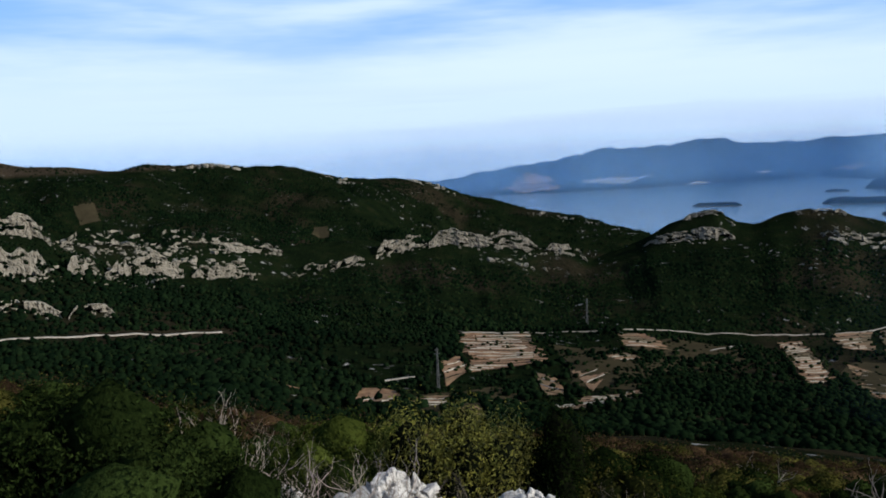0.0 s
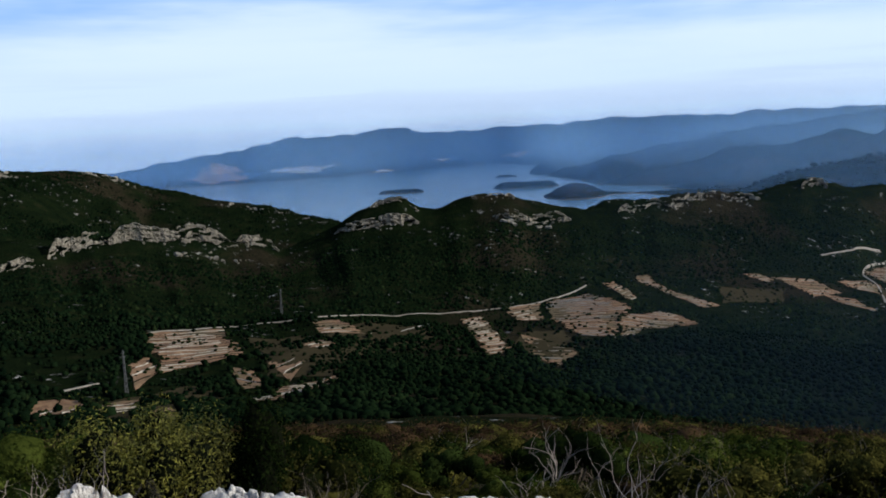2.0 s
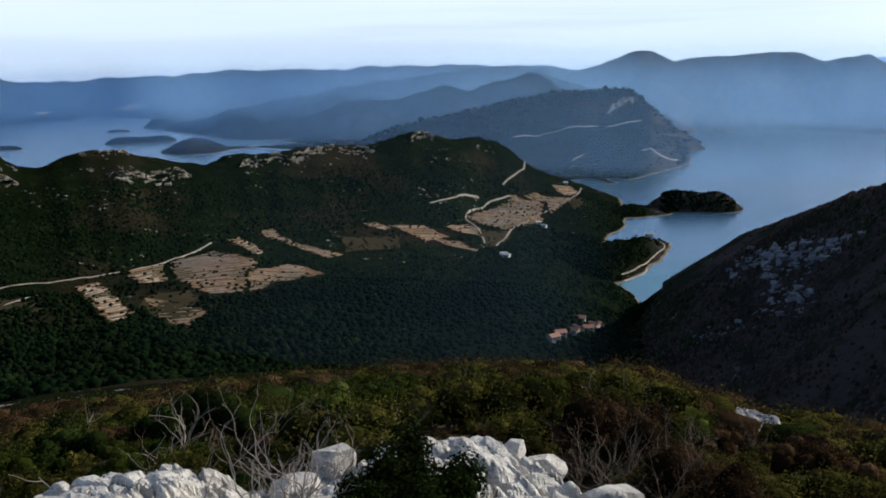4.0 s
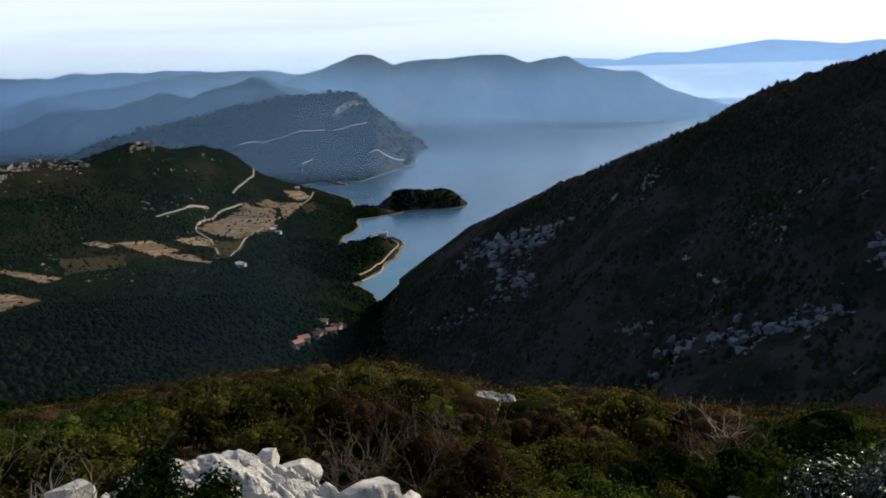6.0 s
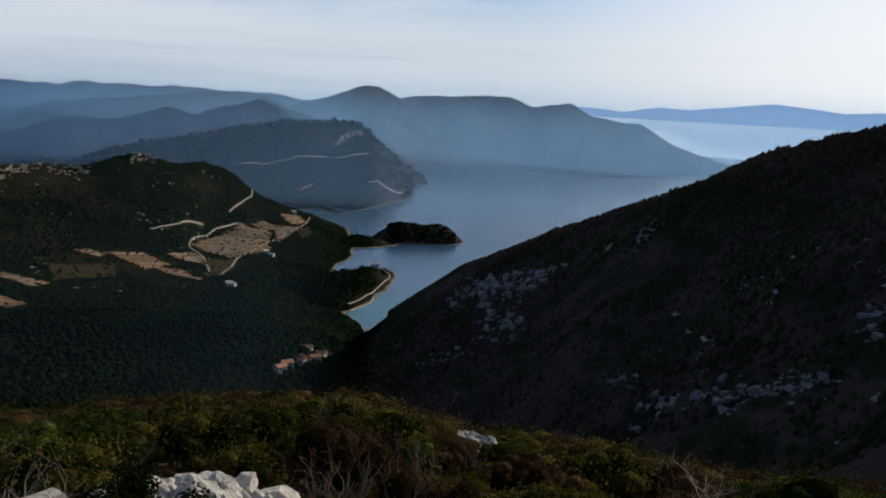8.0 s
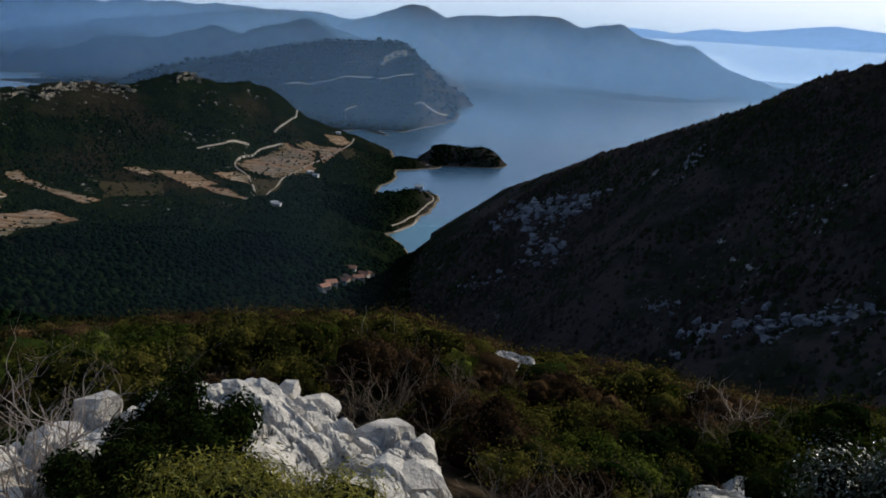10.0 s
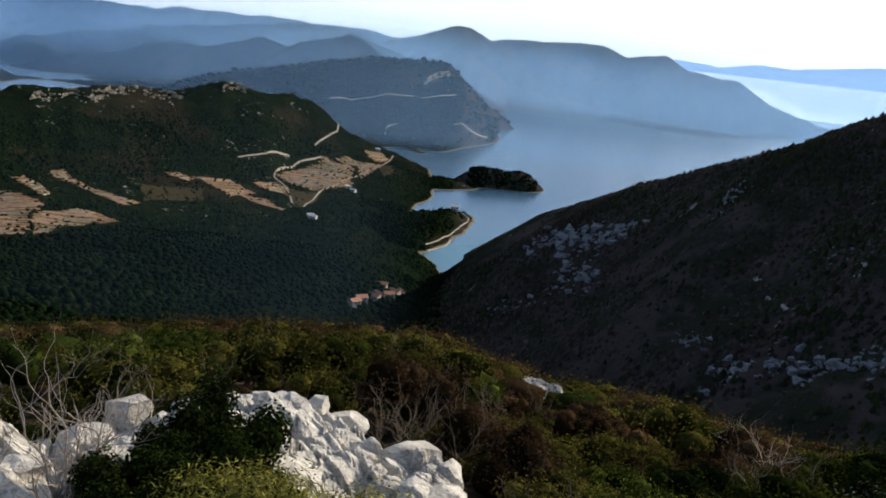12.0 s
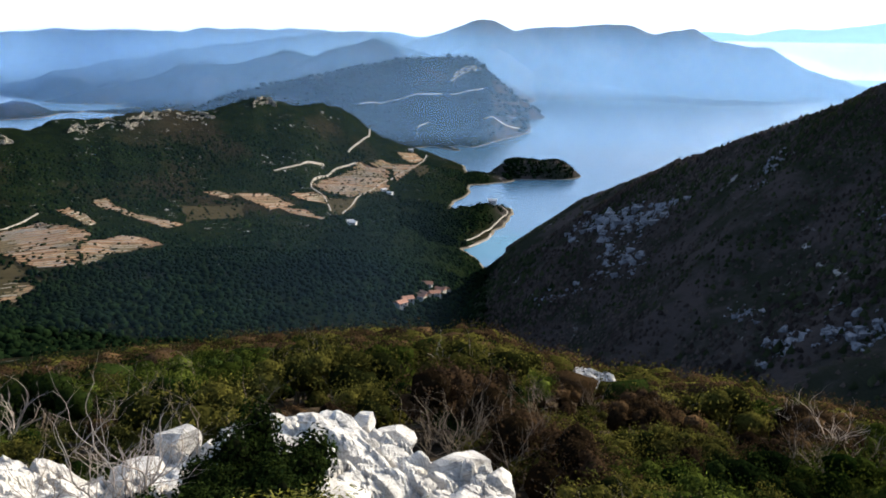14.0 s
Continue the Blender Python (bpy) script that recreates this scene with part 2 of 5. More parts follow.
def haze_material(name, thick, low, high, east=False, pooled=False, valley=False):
    """An added sheet painted as blue haze: sunlit, mostly see-through, thinning upwards."""
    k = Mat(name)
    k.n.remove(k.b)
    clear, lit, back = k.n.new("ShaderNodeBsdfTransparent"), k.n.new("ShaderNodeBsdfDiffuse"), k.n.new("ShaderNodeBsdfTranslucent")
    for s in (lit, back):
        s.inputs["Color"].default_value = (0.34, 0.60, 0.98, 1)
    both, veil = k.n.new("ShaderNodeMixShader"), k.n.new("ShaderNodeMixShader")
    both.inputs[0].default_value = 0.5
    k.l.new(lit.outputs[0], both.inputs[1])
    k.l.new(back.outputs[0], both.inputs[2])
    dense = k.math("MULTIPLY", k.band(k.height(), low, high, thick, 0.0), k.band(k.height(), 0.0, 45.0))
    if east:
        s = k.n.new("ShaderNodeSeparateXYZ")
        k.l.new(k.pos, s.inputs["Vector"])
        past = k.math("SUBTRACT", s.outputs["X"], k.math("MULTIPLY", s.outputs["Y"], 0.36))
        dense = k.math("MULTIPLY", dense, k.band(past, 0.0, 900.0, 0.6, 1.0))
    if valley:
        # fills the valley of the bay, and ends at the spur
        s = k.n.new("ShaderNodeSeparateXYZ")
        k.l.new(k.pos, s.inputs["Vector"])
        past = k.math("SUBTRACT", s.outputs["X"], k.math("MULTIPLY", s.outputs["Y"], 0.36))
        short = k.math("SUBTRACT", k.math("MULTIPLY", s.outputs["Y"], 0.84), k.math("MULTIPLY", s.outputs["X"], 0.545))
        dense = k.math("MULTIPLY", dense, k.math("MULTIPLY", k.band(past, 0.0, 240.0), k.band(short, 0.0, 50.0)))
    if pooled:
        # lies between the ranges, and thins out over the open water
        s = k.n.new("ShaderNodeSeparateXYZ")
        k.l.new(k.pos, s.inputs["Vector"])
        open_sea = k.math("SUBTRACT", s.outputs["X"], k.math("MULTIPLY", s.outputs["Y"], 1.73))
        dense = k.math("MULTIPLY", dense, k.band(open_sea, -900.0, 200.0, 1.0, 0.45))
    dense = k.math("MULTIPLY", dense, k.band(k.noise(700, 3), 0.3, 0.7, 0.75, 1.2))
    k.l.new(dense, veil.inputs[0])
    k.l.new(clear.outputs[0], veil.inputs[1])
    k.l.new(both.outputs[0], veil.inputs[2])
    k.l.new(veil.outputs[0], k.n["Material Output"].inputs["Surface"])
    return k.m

# ---------------------------------------------------------------- the lie of the land
# Crest lines: compass degrees from the first view (clockwise), distance, height above the sea.
def polar(points):
    a = np.radians([p[0] for p in points])
    r = np.array([p[1] for p in points], float)
    return np.stack([r * np.sin(a), r * np.cos(a), np.array([p[2] for p in points], float)], 1)


# crest, slope towards the hilltop, slope behind, roughness of the crest
RIDGES = {
    "big_hill": ([(-60, 1300, 230), (-40, 1400, 225), (-27, 1500, 206), (-20.5, 1500, 182), (-17, 1530, 180), (-10.3, 1600, 171), (-6.8, 1650, 150), (-1.7, 1700, 138), (1.6, 1700, 106), (7.7, 1650, 65), (12.3, 1600, 40), (15.5, 1560, -4)], 0.22, 0.35, 5),
    "spur": ([(55.4, 600, 8), (57.1, 640, 27), (59.9, 620, 60), (63, 580, 92), (66.7, 540, 115), (70.4, 505, 135), (74, 480, 152), (77.9, 460, 167), (81.6, 440, 185), (85.2, 430, 194.5), (88.6, 420, 202.5), (92.3, 410, 214), (95, 400, 221), (100, 385, 230), (120, 330, 245), (150, 300, 250)], 0.52, 0.6, 4),
    "headland": ([(36, 1750, 20), (39.5, 1800, 62), (43.9, 1900, 92), (47.4, 1950, 115), (51.1, 2000, 134), (54.0, 2050, 142), (55.4, 2050, 140), (56.3, 2080, 122), (57.3, 2110, 82), (58.6, 2130, 50), (60.2, 2120, 17), (60.6, 2110, 2)], 0.185, 0.4, 4),
    "second_range": ([(34, 2450, 10), (39.5, 2400, 30), (42.6, 2500, 60), (46.5, 2600, 141), (48.3, 2650, 160), (49.5, 2700, 174), (51.2, 2700, 152), (53.5, 2700, 117), (57, 2650, 60)], 0.33, 0.4, 5),
    "third_range": ([(28.5, 3100, 30), (31.8, 3000, 84), (36.9, 3000, 131), (39.8, 3200, 144), (42.8, 3300, 167), (46, 3400, 183), (49.2, 3400, 189), (51.9, 3350, 144), (53.2, 3300, 119), (56, 3250, 80)], 0.30, 0.4, 5),
    "low_range": ([(30.0, 2650, 3), (31.8, 2650, 24), (34.7, 2680, 55), (38, 2700, 95), (40.5, 2700, 93), (44, 2750, 140)], 0.26, 0.4, 4),
    "low_point": ([(26.4, 2310, 0), (27.3, 2290, 20), (28.2, 2280, 34), (29.3, 2290, 26), (30.4, 2300, 8), (32, 2320, 3), (38, 2200, 22)], 0.26, 0.3, 2),
    "far_coast": ([(-12, 3600, 60), (-5, 3600, 58), (0.5, 3700, 56), (3.4, 3850, 84), (6.0, 4000, 112), (7.8, 4050, 131), (10.6, 4200, 154), (12.7, 4300, 147), (14.8, 4400, 172), (16.5, 4500, 187), (18.1, 4600, 160), (21.4, 4650, 154), (26.2, 4750, 164)], 0.26, 0.3, 5),
    "far_coast_foot": ([(2.5, 3480, 18), (5, 3520, 34), (9, 3620, 40), (14, 3880, 36), (19, 4260, 34), (24, 4560, 40), (27.5, 4100, 56), (30, 3900, 40)], 0.20, 0.1, 3),
    "skyline": ([(18, 4800, 140), (26.1, 4820, 168), (30.8, 4830, 189), (33, 4830, 178), (36.2, 4830, 181), (39, 4840, 200), (42.9, 4850, 206), (45, 4850, 198), (47.9, 4850, 203), (52.6, 4850, 170), (56, 4850, 150)], 0.24, 0.3, 4),
    "cape": ([(50, 3300, 120), (51.9, 3300, 160), (53.9, 3300, 189), (55.7, 3300, 228), (57.1, 3300, 236), (58.5, 3250, 197), (61, 3250, 210), (63.2, 3250, 222), (65.7, 3250, 218), (67.1, 3250, 194), (69.2, 3250, 217), (70.7, 3230, 172), (73.6, 3200, 156), (75.4, 3150, 94), (77.5, 3150, 55), (79.8, 3200, 23), (81.6, 3250, -3)], 0.42, 0.5, 5),
    "cape_shoulder": ([(52.5, 2900, 70), (53.9, 2900, 111), (56, 2900, 167), (58.1, 2870, 127), (60, 2870, 60), (66, 2800, 25), (71, 2660, 14), (74, 2700, 12), (77, 3000, 6)], 0.34, 0.4, 4),
}
# small land: ends of a low back, half-width, height
ISLES = [((16.15, 2570), (18.05, 2570), 26, 9), ((23.9, 2600), (26.5, 2620), 38, 16), ((23.6, 3110), (24.3, 3110), 24, 9), ((26.4, 3270), (29.0, 3240), 60, 30),
         ((29.5, 3160), (30.8, 3160), 30, 14), ((58.9, 1252), (61.1, 1256), 42, 20), ((56.6, 1205), (58.2, 1232), 16, 3.5),
         ((52.5, 1170), (56.7, 1215), 45, 6)]
# the inner bay, and the low point that runs out into it (plan)
BAY = [(655, 462), (720, 540), (800, 574), (846, 600), (905, 606), (1021, 646), (1180, 560), (1000, 430), (700, 360), (600, 385), (632, 424)]
POINT = [(655, 462), (672, 455), (702, 459), (761, 477), (831, 503), (858, 526), (858, 548), (834, 560), (802, 570), (740, 590), (690, 560), (640, 500)]
# where the headland ends in the bay: distance, compass degrees
HEAD_SHORE = [(1000, 51.5), (1400, 53.4), (1478, 54.6), (1589, 56.8), (1739, 58.9), (1900, 59.9), (2025, 60.2), (2300, 60.4), (2407, 60.2), (2600, 57)]
# lines of the home valley: compass degrees, distance, height
BROW = [(-180, 60, 197.0), (-60, 40, 191.4), (-27, 30, 192.6), (-18, 32, 190.4), (-8, 36, 187.6), (2, 42, 184.7), (18, 44, 183.3), (30, 46, 182.7), (48, 52, 181.3), (57, 52, 181.1), (64, 46, 181.7), (70, 44, 182.3), (82, 44, 181.7), (94, 44, 183.1), (120, 50, 195.0), (180, 60, 197.0)]
GULLY = [(-180, 300, 190), (-60, 280, 160), (-27, 260, 128), (-8, 270, 108), (6, 280, 104), (20, 300, 96), (36, 330, 84), (48, 360, 62), (57, 370, 34), (66, 310, 60), (80, 260, 88), (95, 230, 110), (120, 200, 150), (180, 300, 190)]
LOWER = [(-180, 500, 190), (-60, 380, 150), (-27, 390, 126), (-14.5, 470, 100), (-8, 400, 86), (5.6, 395, 78), (12.2, 430, 75), (22, 500, 64), (28, 520, 56), (36.3, 650, 47), (46, 800, 28), (50.8, 1020, 12), (54, 900, 5), (57, 800, -6), (62, 700, -12), (180, 500, -12)]
UPPER = [(-180, 700, 190), (-60, 480, 160), (-27, 440, 128), (-14.5, 530, 102), (0, 600, 69), (11, 640, 62), (20.8, 680, 49), (26.4, 740, 46), (31.7, 850, 46), (38.7, 900, 39), (45, 1000, 25), (46.5, 1100, 22), (53, 1300, 14), (55, 1280, 3), (57, 1200, -8), (62, 1000, -12), (180, 700, -12)]
CLIFF = [(-180, 900, 190), (-60, 560, 185), (-27, 560, 150), (-20, 640, 120), (-12, 740, 96), (0, 840, 90), (9, 880, 68), (17, 920, 90), (24, 960, 92), (36, 1060, 84), (42, 1130, 86), (46, 1200, 76), (50, 1260, 40), (53, 1330, 16), (55, 1330, 3), (57, 1300, -8), (62, 1300, -12), (180, 900, -12)]
CREST = [(-180, 1000, 190), (-60, 640, 200), (-29, 620, 164), (-25.1, 650, 156), (-23.7, 670, 143), (-20.8, 700, 138), (-12.4, 800, 115), (-8.4, 850, 114), (-3.4, 880, 105), (0.3, 900, 105), (4, 920, 98.5), (7.6, 930, 86.5), (9.3, 940, 74.5), (12.3, 960, 89), (15.1, 970, 113), (17, 980, 119.5), (18.3, 985, 104), (19.3, 990, 102), (21.7, 1000, 117.5), (24.5, 1020, 114), (27.4, 1030, 102), (28.8, 1040, 93.5), (30.3, 1060, 104.5), (33.2, 1080, 98)]
CREST += [(36.2, 1120, 104), (39.1, 1150, 100.5), (42, 1200, 114.5), (44.4, 1230, 101), (46.2, 1270, 101), (47.9, 1290, 87.5), (49.8, 1310, 51), (53, 1360, 20), (55, 1340, 3), (57, 1320, -8), (62, 1320, -12), (180, 1000, -12)]
BEHIND = [(-180, 1300, 190), (-60, 900, 190), (-29, 850, 120), (-12, 1000, 85), (0, 1080, 75), (9, 1090, 50), (14, 1200, -12), (22, 1220, -12), (36, 1350, -12), (48, 1480, -12), (57, 1450, -14), (180, 1300, -14)]


def fbm(x, y, size, seed, octaves=4):
    """Smooth value noise in metres of plan, about -1..1."""
    out, amp, tot = np.zeros_like(x, dtype=float), 1.0, 0.0
    for o in range(octaves):
        u, v = x / size + seed * 17.3 + o * 5.7, y / size - seed * 9.1 + o * 3.3
        i, j = np.floor(u).astype(np.int64), np.floor(v).astype(np.int64)
        fu, fv = u - i, v - j
        fu, fv = fu * fu * (3 - 2 * fu), fv * fv * (3 - 2 * fv)

        def h(a, b):
            n = (a * 374761393 + b * 668265263 + (seed + o) * 144269) & 0x7FFFFFFF
            n = ((n ^ (n >> 13)) * 1274126177) & 0x7FFFFFFF
            return ((n ^ (n >> 16)) & 0xFFFF) / 32767.5 - 1
        out += amp * ((h(i, j) * (1 - fu) + h(i + 1, j) * fu) * (1 - fv) + (h(i, j + 1) * (1 - fu) + h(i + 1, j + 1) * fu) * fv)
        tot += amp
        amp, size = amp * 0.5, size * 0.5
    return out / tot * 1.6


def line_at(line, az):
    a = [p[0] for p in line]
    return np.interp(az, a, [p[1] for p in line]), np.interp(az, a, [p[2] for p in line])


def to_polyline(x, y, pts):
    """Distance to a polyline in plan, its height and its distance from the origin at the nearest point."""
    best = np.full(x.shape, 1e9)
    zc, rc = np.zeros(x.shape), np.zeros(x.shape)
    for a, b in zip(pts[:-1], pts[1:]):
        dx, dy = b[0] - a[0], b[1] - a[1]
        s = np.clip(((x - a[0]) * dx + (y - a[1]) * dy) / (dx * dx + dy * dy), 0, 1)
        px, py = a[0] + s * dx, a[1] + s * dy
        d = np.hypot(x - px, y - py)
        w = d < best
        best = np.where(w, d, best)
        zc = np.where(w, a[2] + s * (b[2] - a[2]), zc)
        rc = np.where(w, np.hypot(px, py), rc)
    return best, zc, rc


def inside(poly, x, y):
    hit = np.zeros(np.shape(x), bool)
    for (ax, ay), (bx, by) in zip(poly, poly[1:] + poly[:1]):
        c = ((ay > y) != (by > y)) & (x < (bx - ax) * (y - ay) / (by - ay + 1e-9) + ax)
        hit ^= c
    return hit


def depth_in(poly, x, y):
    """Distance from the edge of a polygon in plan, positive within it."""
    d, _, _ = to_polyline(x, y, np.array([(px, py, 0) for px, py in poly + poly[:1]], float))
    return np.where(inside(poly, x, y), d, -d)


def height(x, y):
    """Height of the land above the sea at points in plan (numpy arrays)."""
    x, y = np.asarray(x, float), np.asarray(y, float)
    r, az = np.hypot(x, y), np.degrees(np.arctan2(x, y))
    # the home hill and valley: from line to line outwards
    near = np.clip(r / 45, 0, 1)
    rb, zb = line_at(BROW, az)
    rs, zs = [np.zeros_like(r), 0.12 * rb, rb], [np.full_like(r, EYE - 1.55), EYE - 1.55 - 0.10 * (EYE - 1.55 - zb), zb]
    for line in (GULLY, LOWER, UPPER, CLIFF, CREST, BEHIND):
        a, b = line_at(line, az)
        rs.append(a), zs.append(b)
    z = zs[-1] - (r - rs[-1]) * 0.15
    for k in range(len(rs) - 1):
        u = (r - rs[k]) / (rs[k + 1] - rs[k])
        z = np.where((u >= 0) & (u < 1), zs[k] + u * (zs[k + 1] - zs[k]), z)
    calm = np.interp(r, [0, 30, 120, 300], [0.0, 0.05, 0.6, 1.0])
    z = z + calm * (3.0 * fbm(x, y, 150, 3) + 1.6 * fbm(x, y, 34, 5)) * np.where(z > 8, 1.0, 0.6)
    # side valleys down the wooded slope
    w = np.clip((r - rs[5]) / (rs[7] - rs[5]), 0, 1)
    ribs = fbm(az * 8.0 + 0.03 * r, 0 * r + 3.0, 20, 81, 3)
    z = z + ribs * 22 * w * (1 - w) * np.clip(z / 60, 0, 1)
    shore = depth_in(BAY, x, y) + 5 * fbm(x, y, 40, 88)
    z = np.where(shore > -40, np.minimum(z, 1.0 - 0.28 * shore), z)
    z = np.maximum(z, -15)
    for i, (pts, s1, s2, rough) in enumerate(RIDGES.values()):
        d, zc, rc = to_polyline(x, y, polar(pts))
        s = np.where(r < rc, s1, s2)
        zc = zc + fbm(x, y, 90, 51 + i, 3) * rough * (0.9 if rough > 3 and np.min(np.hypot(*polar(pts)[:, :2].T)) > 1200 else 0.3)
        gully = fbm(x, y, 260, 11 + i) * np.clip(d / 200, 0, 1) * (22 if i in (0, 1, 2) else 48) + fbm(x, y, 70, 31 + i) * (rough * 0.45 + np.clip(d / 120, 0, 1) * rough)
        far = np.min(np.hypot(*polar(pts)[:, :2].T)) > 1200
        if far:
            # knobs along the crest, and gullies running straight down from it
            along = np.radians(az) * np.mean([q[1] for q in pts])
            zc = zc + fbm(along, 0 * along, 110, 151 + i, 3) * rough * {7: 1.8, 9: 2.8}.get(i, 1.1)
            gully = gully + (np.abs(fbm(along + 0.25 * d, 0.3 * d, 170, 171 + i, 3)) - 0.3) * (5 if i == 2 else 16 if i == 0 else 22) * np.clip(d / 140, 0, 1)
        zi = zc - s * d * (1 + 0.25 * np.clip(d / 300, 0, 1)) + np.where(zc - s * d > -5, gully * np.clip((zc - s * d) / 40 + 0.2, 0.1, 1), 0)
        if i == 2:
            over = az - np.interp(r, [p[0] for p in HEAD_SHORE], [p[1] for p in HEAD_SHORE]) + 0.35 * fbm(x, y, 130, 89)
            zi = np.minimum(zi, 1.0 - 32 * over)
        z = np.maximum(z, zi)
    for i, ((a1, r1), (a2, r2), half, top) in enumerate(ISLES):
        d, _, _ = to_polyline(x, y, polar([(a1, r1, 0), (a2, r2, 0)]))
        z = np.maximum(z, top * (1.12 - (d / half) ** 2 * 1.12) + fbm(x, y, 30, 60 + i) * 2.0)
    z = np.maximum(z, np.minimum(0.34 * (depth_in(POINT, x, y) + 3 * fbm(x, y, 24, 90)), 9.0))
    return np.maximum(z, -18)

# ---------------------------------------------------------------- building helpers
def mesh_of(name, verts, faces, smooth=True):
    me = bpy.data.meshes.new(name)
    me.from_pydata([tuple(v) for v in verts], [], [tuple(f) for f in faces])
    me.update()
    if smooth:
        me.polygons.foreach_set("use_smooth", [True] * len(me.polygons))
    return me


def grid_mesh(name, pts, material, wrap=False):
    """A quad sheet from an (n, m, 3) array."""
    n, m = pts.shape[:2]
    idx = np.arange(n * m).reshape(n, m)
    if wrap:
        idx = np.vstack([idx, idx[:1]])
    f = np.stack([idx[:-1, :-1], idx[:-1, 1:], idx[1:, 1:], idx[1:, :-1]], -1).reshape(-1, 4)
    me = bpy.data.meshes.new(name)
    me.vertices.add(n * m)
    me.vertices.foreach_set("co", pts.reshape(-1).astype(np.float32))
    me.loops.add(f.size)
    me.loops.foreach_set("vertex_index", f.reshape(-1).astype(np.int32))
    me.polygons.add(len(f))
    me.polygons.foreach_set("loop_start", np.arange(0, f.size, 4, dtype=np.int32))
    me.update(calc_edges=True)
    me.polygons.foreach_set("use_smooth", [True] * len(f))
    me.materials.append(material)
    return me


AZ = np.concatenate([np.arange(-180, -34, 3.0), np.arange(-34, 104, 0.25), np.arange(104, 180, 3.0)])
RR = np.concatenate([[0.01, 0.6], np.geomspace(1.2, 190, 90), np.geomspace(195, 1500, 210), np.geomspace(1510, 4960, 130)])
_az, _rr = np.meshgrid(np.radians(AZ), RR, indexing="ij")
_x, _y = _rr * np.sin(_az), _rr * np.cos(_az)
_z = height(_x, _y)
ground = new("ground", grid_mesh("ground", np.stack([_x, _y, _z], -1)[:, ::-1], GROUND, wrap=True))
tagged(ground, "scrub-covered limestone hills and valleys falling to the sea", "ground", kind="structure")

# the sea, level to the far coasts, one sheet
_ra = np.concatenate([[300.0], np.geomspace(420, 4980, 40)])
_sa, _sr = np.meshgrid(np.radians(np.arange(0, 360, 2.0)), _ra, indexing="ij")
sea = new("water", grid_mesh("water", np.stack([_sr * np.sin(_sa), _sr * np.cos(_sa), 0 * _sr], -1)[:, ::-1], SEA, wrap=True))
tagged(sea, "calm blue sea between the hills and islands", "sea", kind="structure")


def veil(name, plan, thick, low, high, east=False, pooled=False, valley=False):
    az = np.arange(plan[0][0], plan[-1][0], 1.5)
    r = np.interp(az, [p[0] for p in plan], [p[1] for p in plan])
    zz = np.linspace(-2, high, 8)
    a, z = np.meshgrid(np.radians(az), zz, indexing="ij")
    rr = np.repeat(r[:, None], len(zz), 1)
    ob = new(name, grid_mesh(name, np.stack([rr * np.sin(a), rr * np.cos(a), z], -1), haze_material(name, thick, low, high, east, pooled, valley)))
    tagged(ob, "thin added sheet painted as pale blue sea haze", "haze", kind="structure")
    return ob


HAZE_TOP = 270
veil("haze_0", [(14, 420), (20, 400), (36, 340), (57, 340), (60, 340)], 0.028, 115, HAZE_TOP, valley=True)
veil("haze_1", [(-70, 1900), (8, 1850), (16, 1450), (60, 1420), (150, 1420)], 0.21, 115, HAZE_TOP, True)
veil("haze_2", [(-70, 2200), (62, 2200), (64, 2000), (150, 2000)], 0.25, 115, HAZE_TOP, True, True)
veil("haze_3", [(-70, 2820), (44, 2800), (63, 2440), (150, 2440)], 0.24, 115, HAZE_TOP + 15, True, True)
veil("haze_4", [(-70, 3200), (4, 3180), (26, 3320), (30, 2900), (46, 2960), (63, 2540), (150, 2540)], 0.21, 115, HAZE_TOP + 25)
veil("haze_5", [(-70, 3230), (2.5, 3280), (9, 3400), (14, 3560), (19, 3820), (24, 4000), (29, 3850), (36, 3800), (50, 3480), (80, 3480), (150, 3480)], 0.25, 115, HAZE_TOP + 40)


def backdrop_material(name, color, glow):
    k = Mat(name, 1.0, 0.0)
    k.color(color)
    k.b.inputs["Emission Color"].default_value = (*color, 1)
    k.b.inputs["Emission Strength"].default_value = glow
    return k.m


# open sea towards the horizon in glowing painted mist, and the last islands on it
_az = np.arange(60, 140, 1.0)
_el = np.radians(np.linspace(-2.75, -0.50, 6))
_a, _e = np.meshgrid(np.radians(_az), _el, indexing="ij")
_d = 4300 + (_e - _el[0]) / (_el[-1] - _el[0]) * 560
mist = new("backdrop_mist", grid_mesh("backdrop_mist", np.stack([_d * np.sin(_a), _d * np.cos(_a), EYE + _d * np.tan(_e)], -1), backdrop_material("painted_mist_glow", (0.80, 0.88, 0.95), 0.42)))
tagged(mist, "far sea with bright white mist painted in and glowing", "backdrop", kind="structure")
ISLAND_TOPS = [(66, -0.3), (68.5, -0.05), (70, 0.04), (72.5, -0.15), (75, 0.25), (76.7, 0.1), (79.8, 0.59), (81.8, 0.74), (84.1, 0.51), (85.6, 0.35), (87.3, 0.57), (88.6, 0.39), (91, 0.5), (94, 0.2), (98, -0.3)]
_az = np.arange(64, 99, 0.12)
_top = np.interp(_az, [p[0] for p in ISLAND_TOPS], [p[1] for p in ISLAND_TOPS]) + 0.05 * fbm(_az * 10, 0 * _az, 12, 91)
_a = np.radians(_az)[:, None] * np.ones((1, 4))
_e = np.radians(-0.62 + (np.maximum(_top, -0.6)[:, None] + 0.62) * np.array([[0, 0.4, 0.8, 1.0]]))
_d = 4840 + 60 * np.array([[0, 0.4, 0.8, 1.0]]) * np.ones_like(_a)
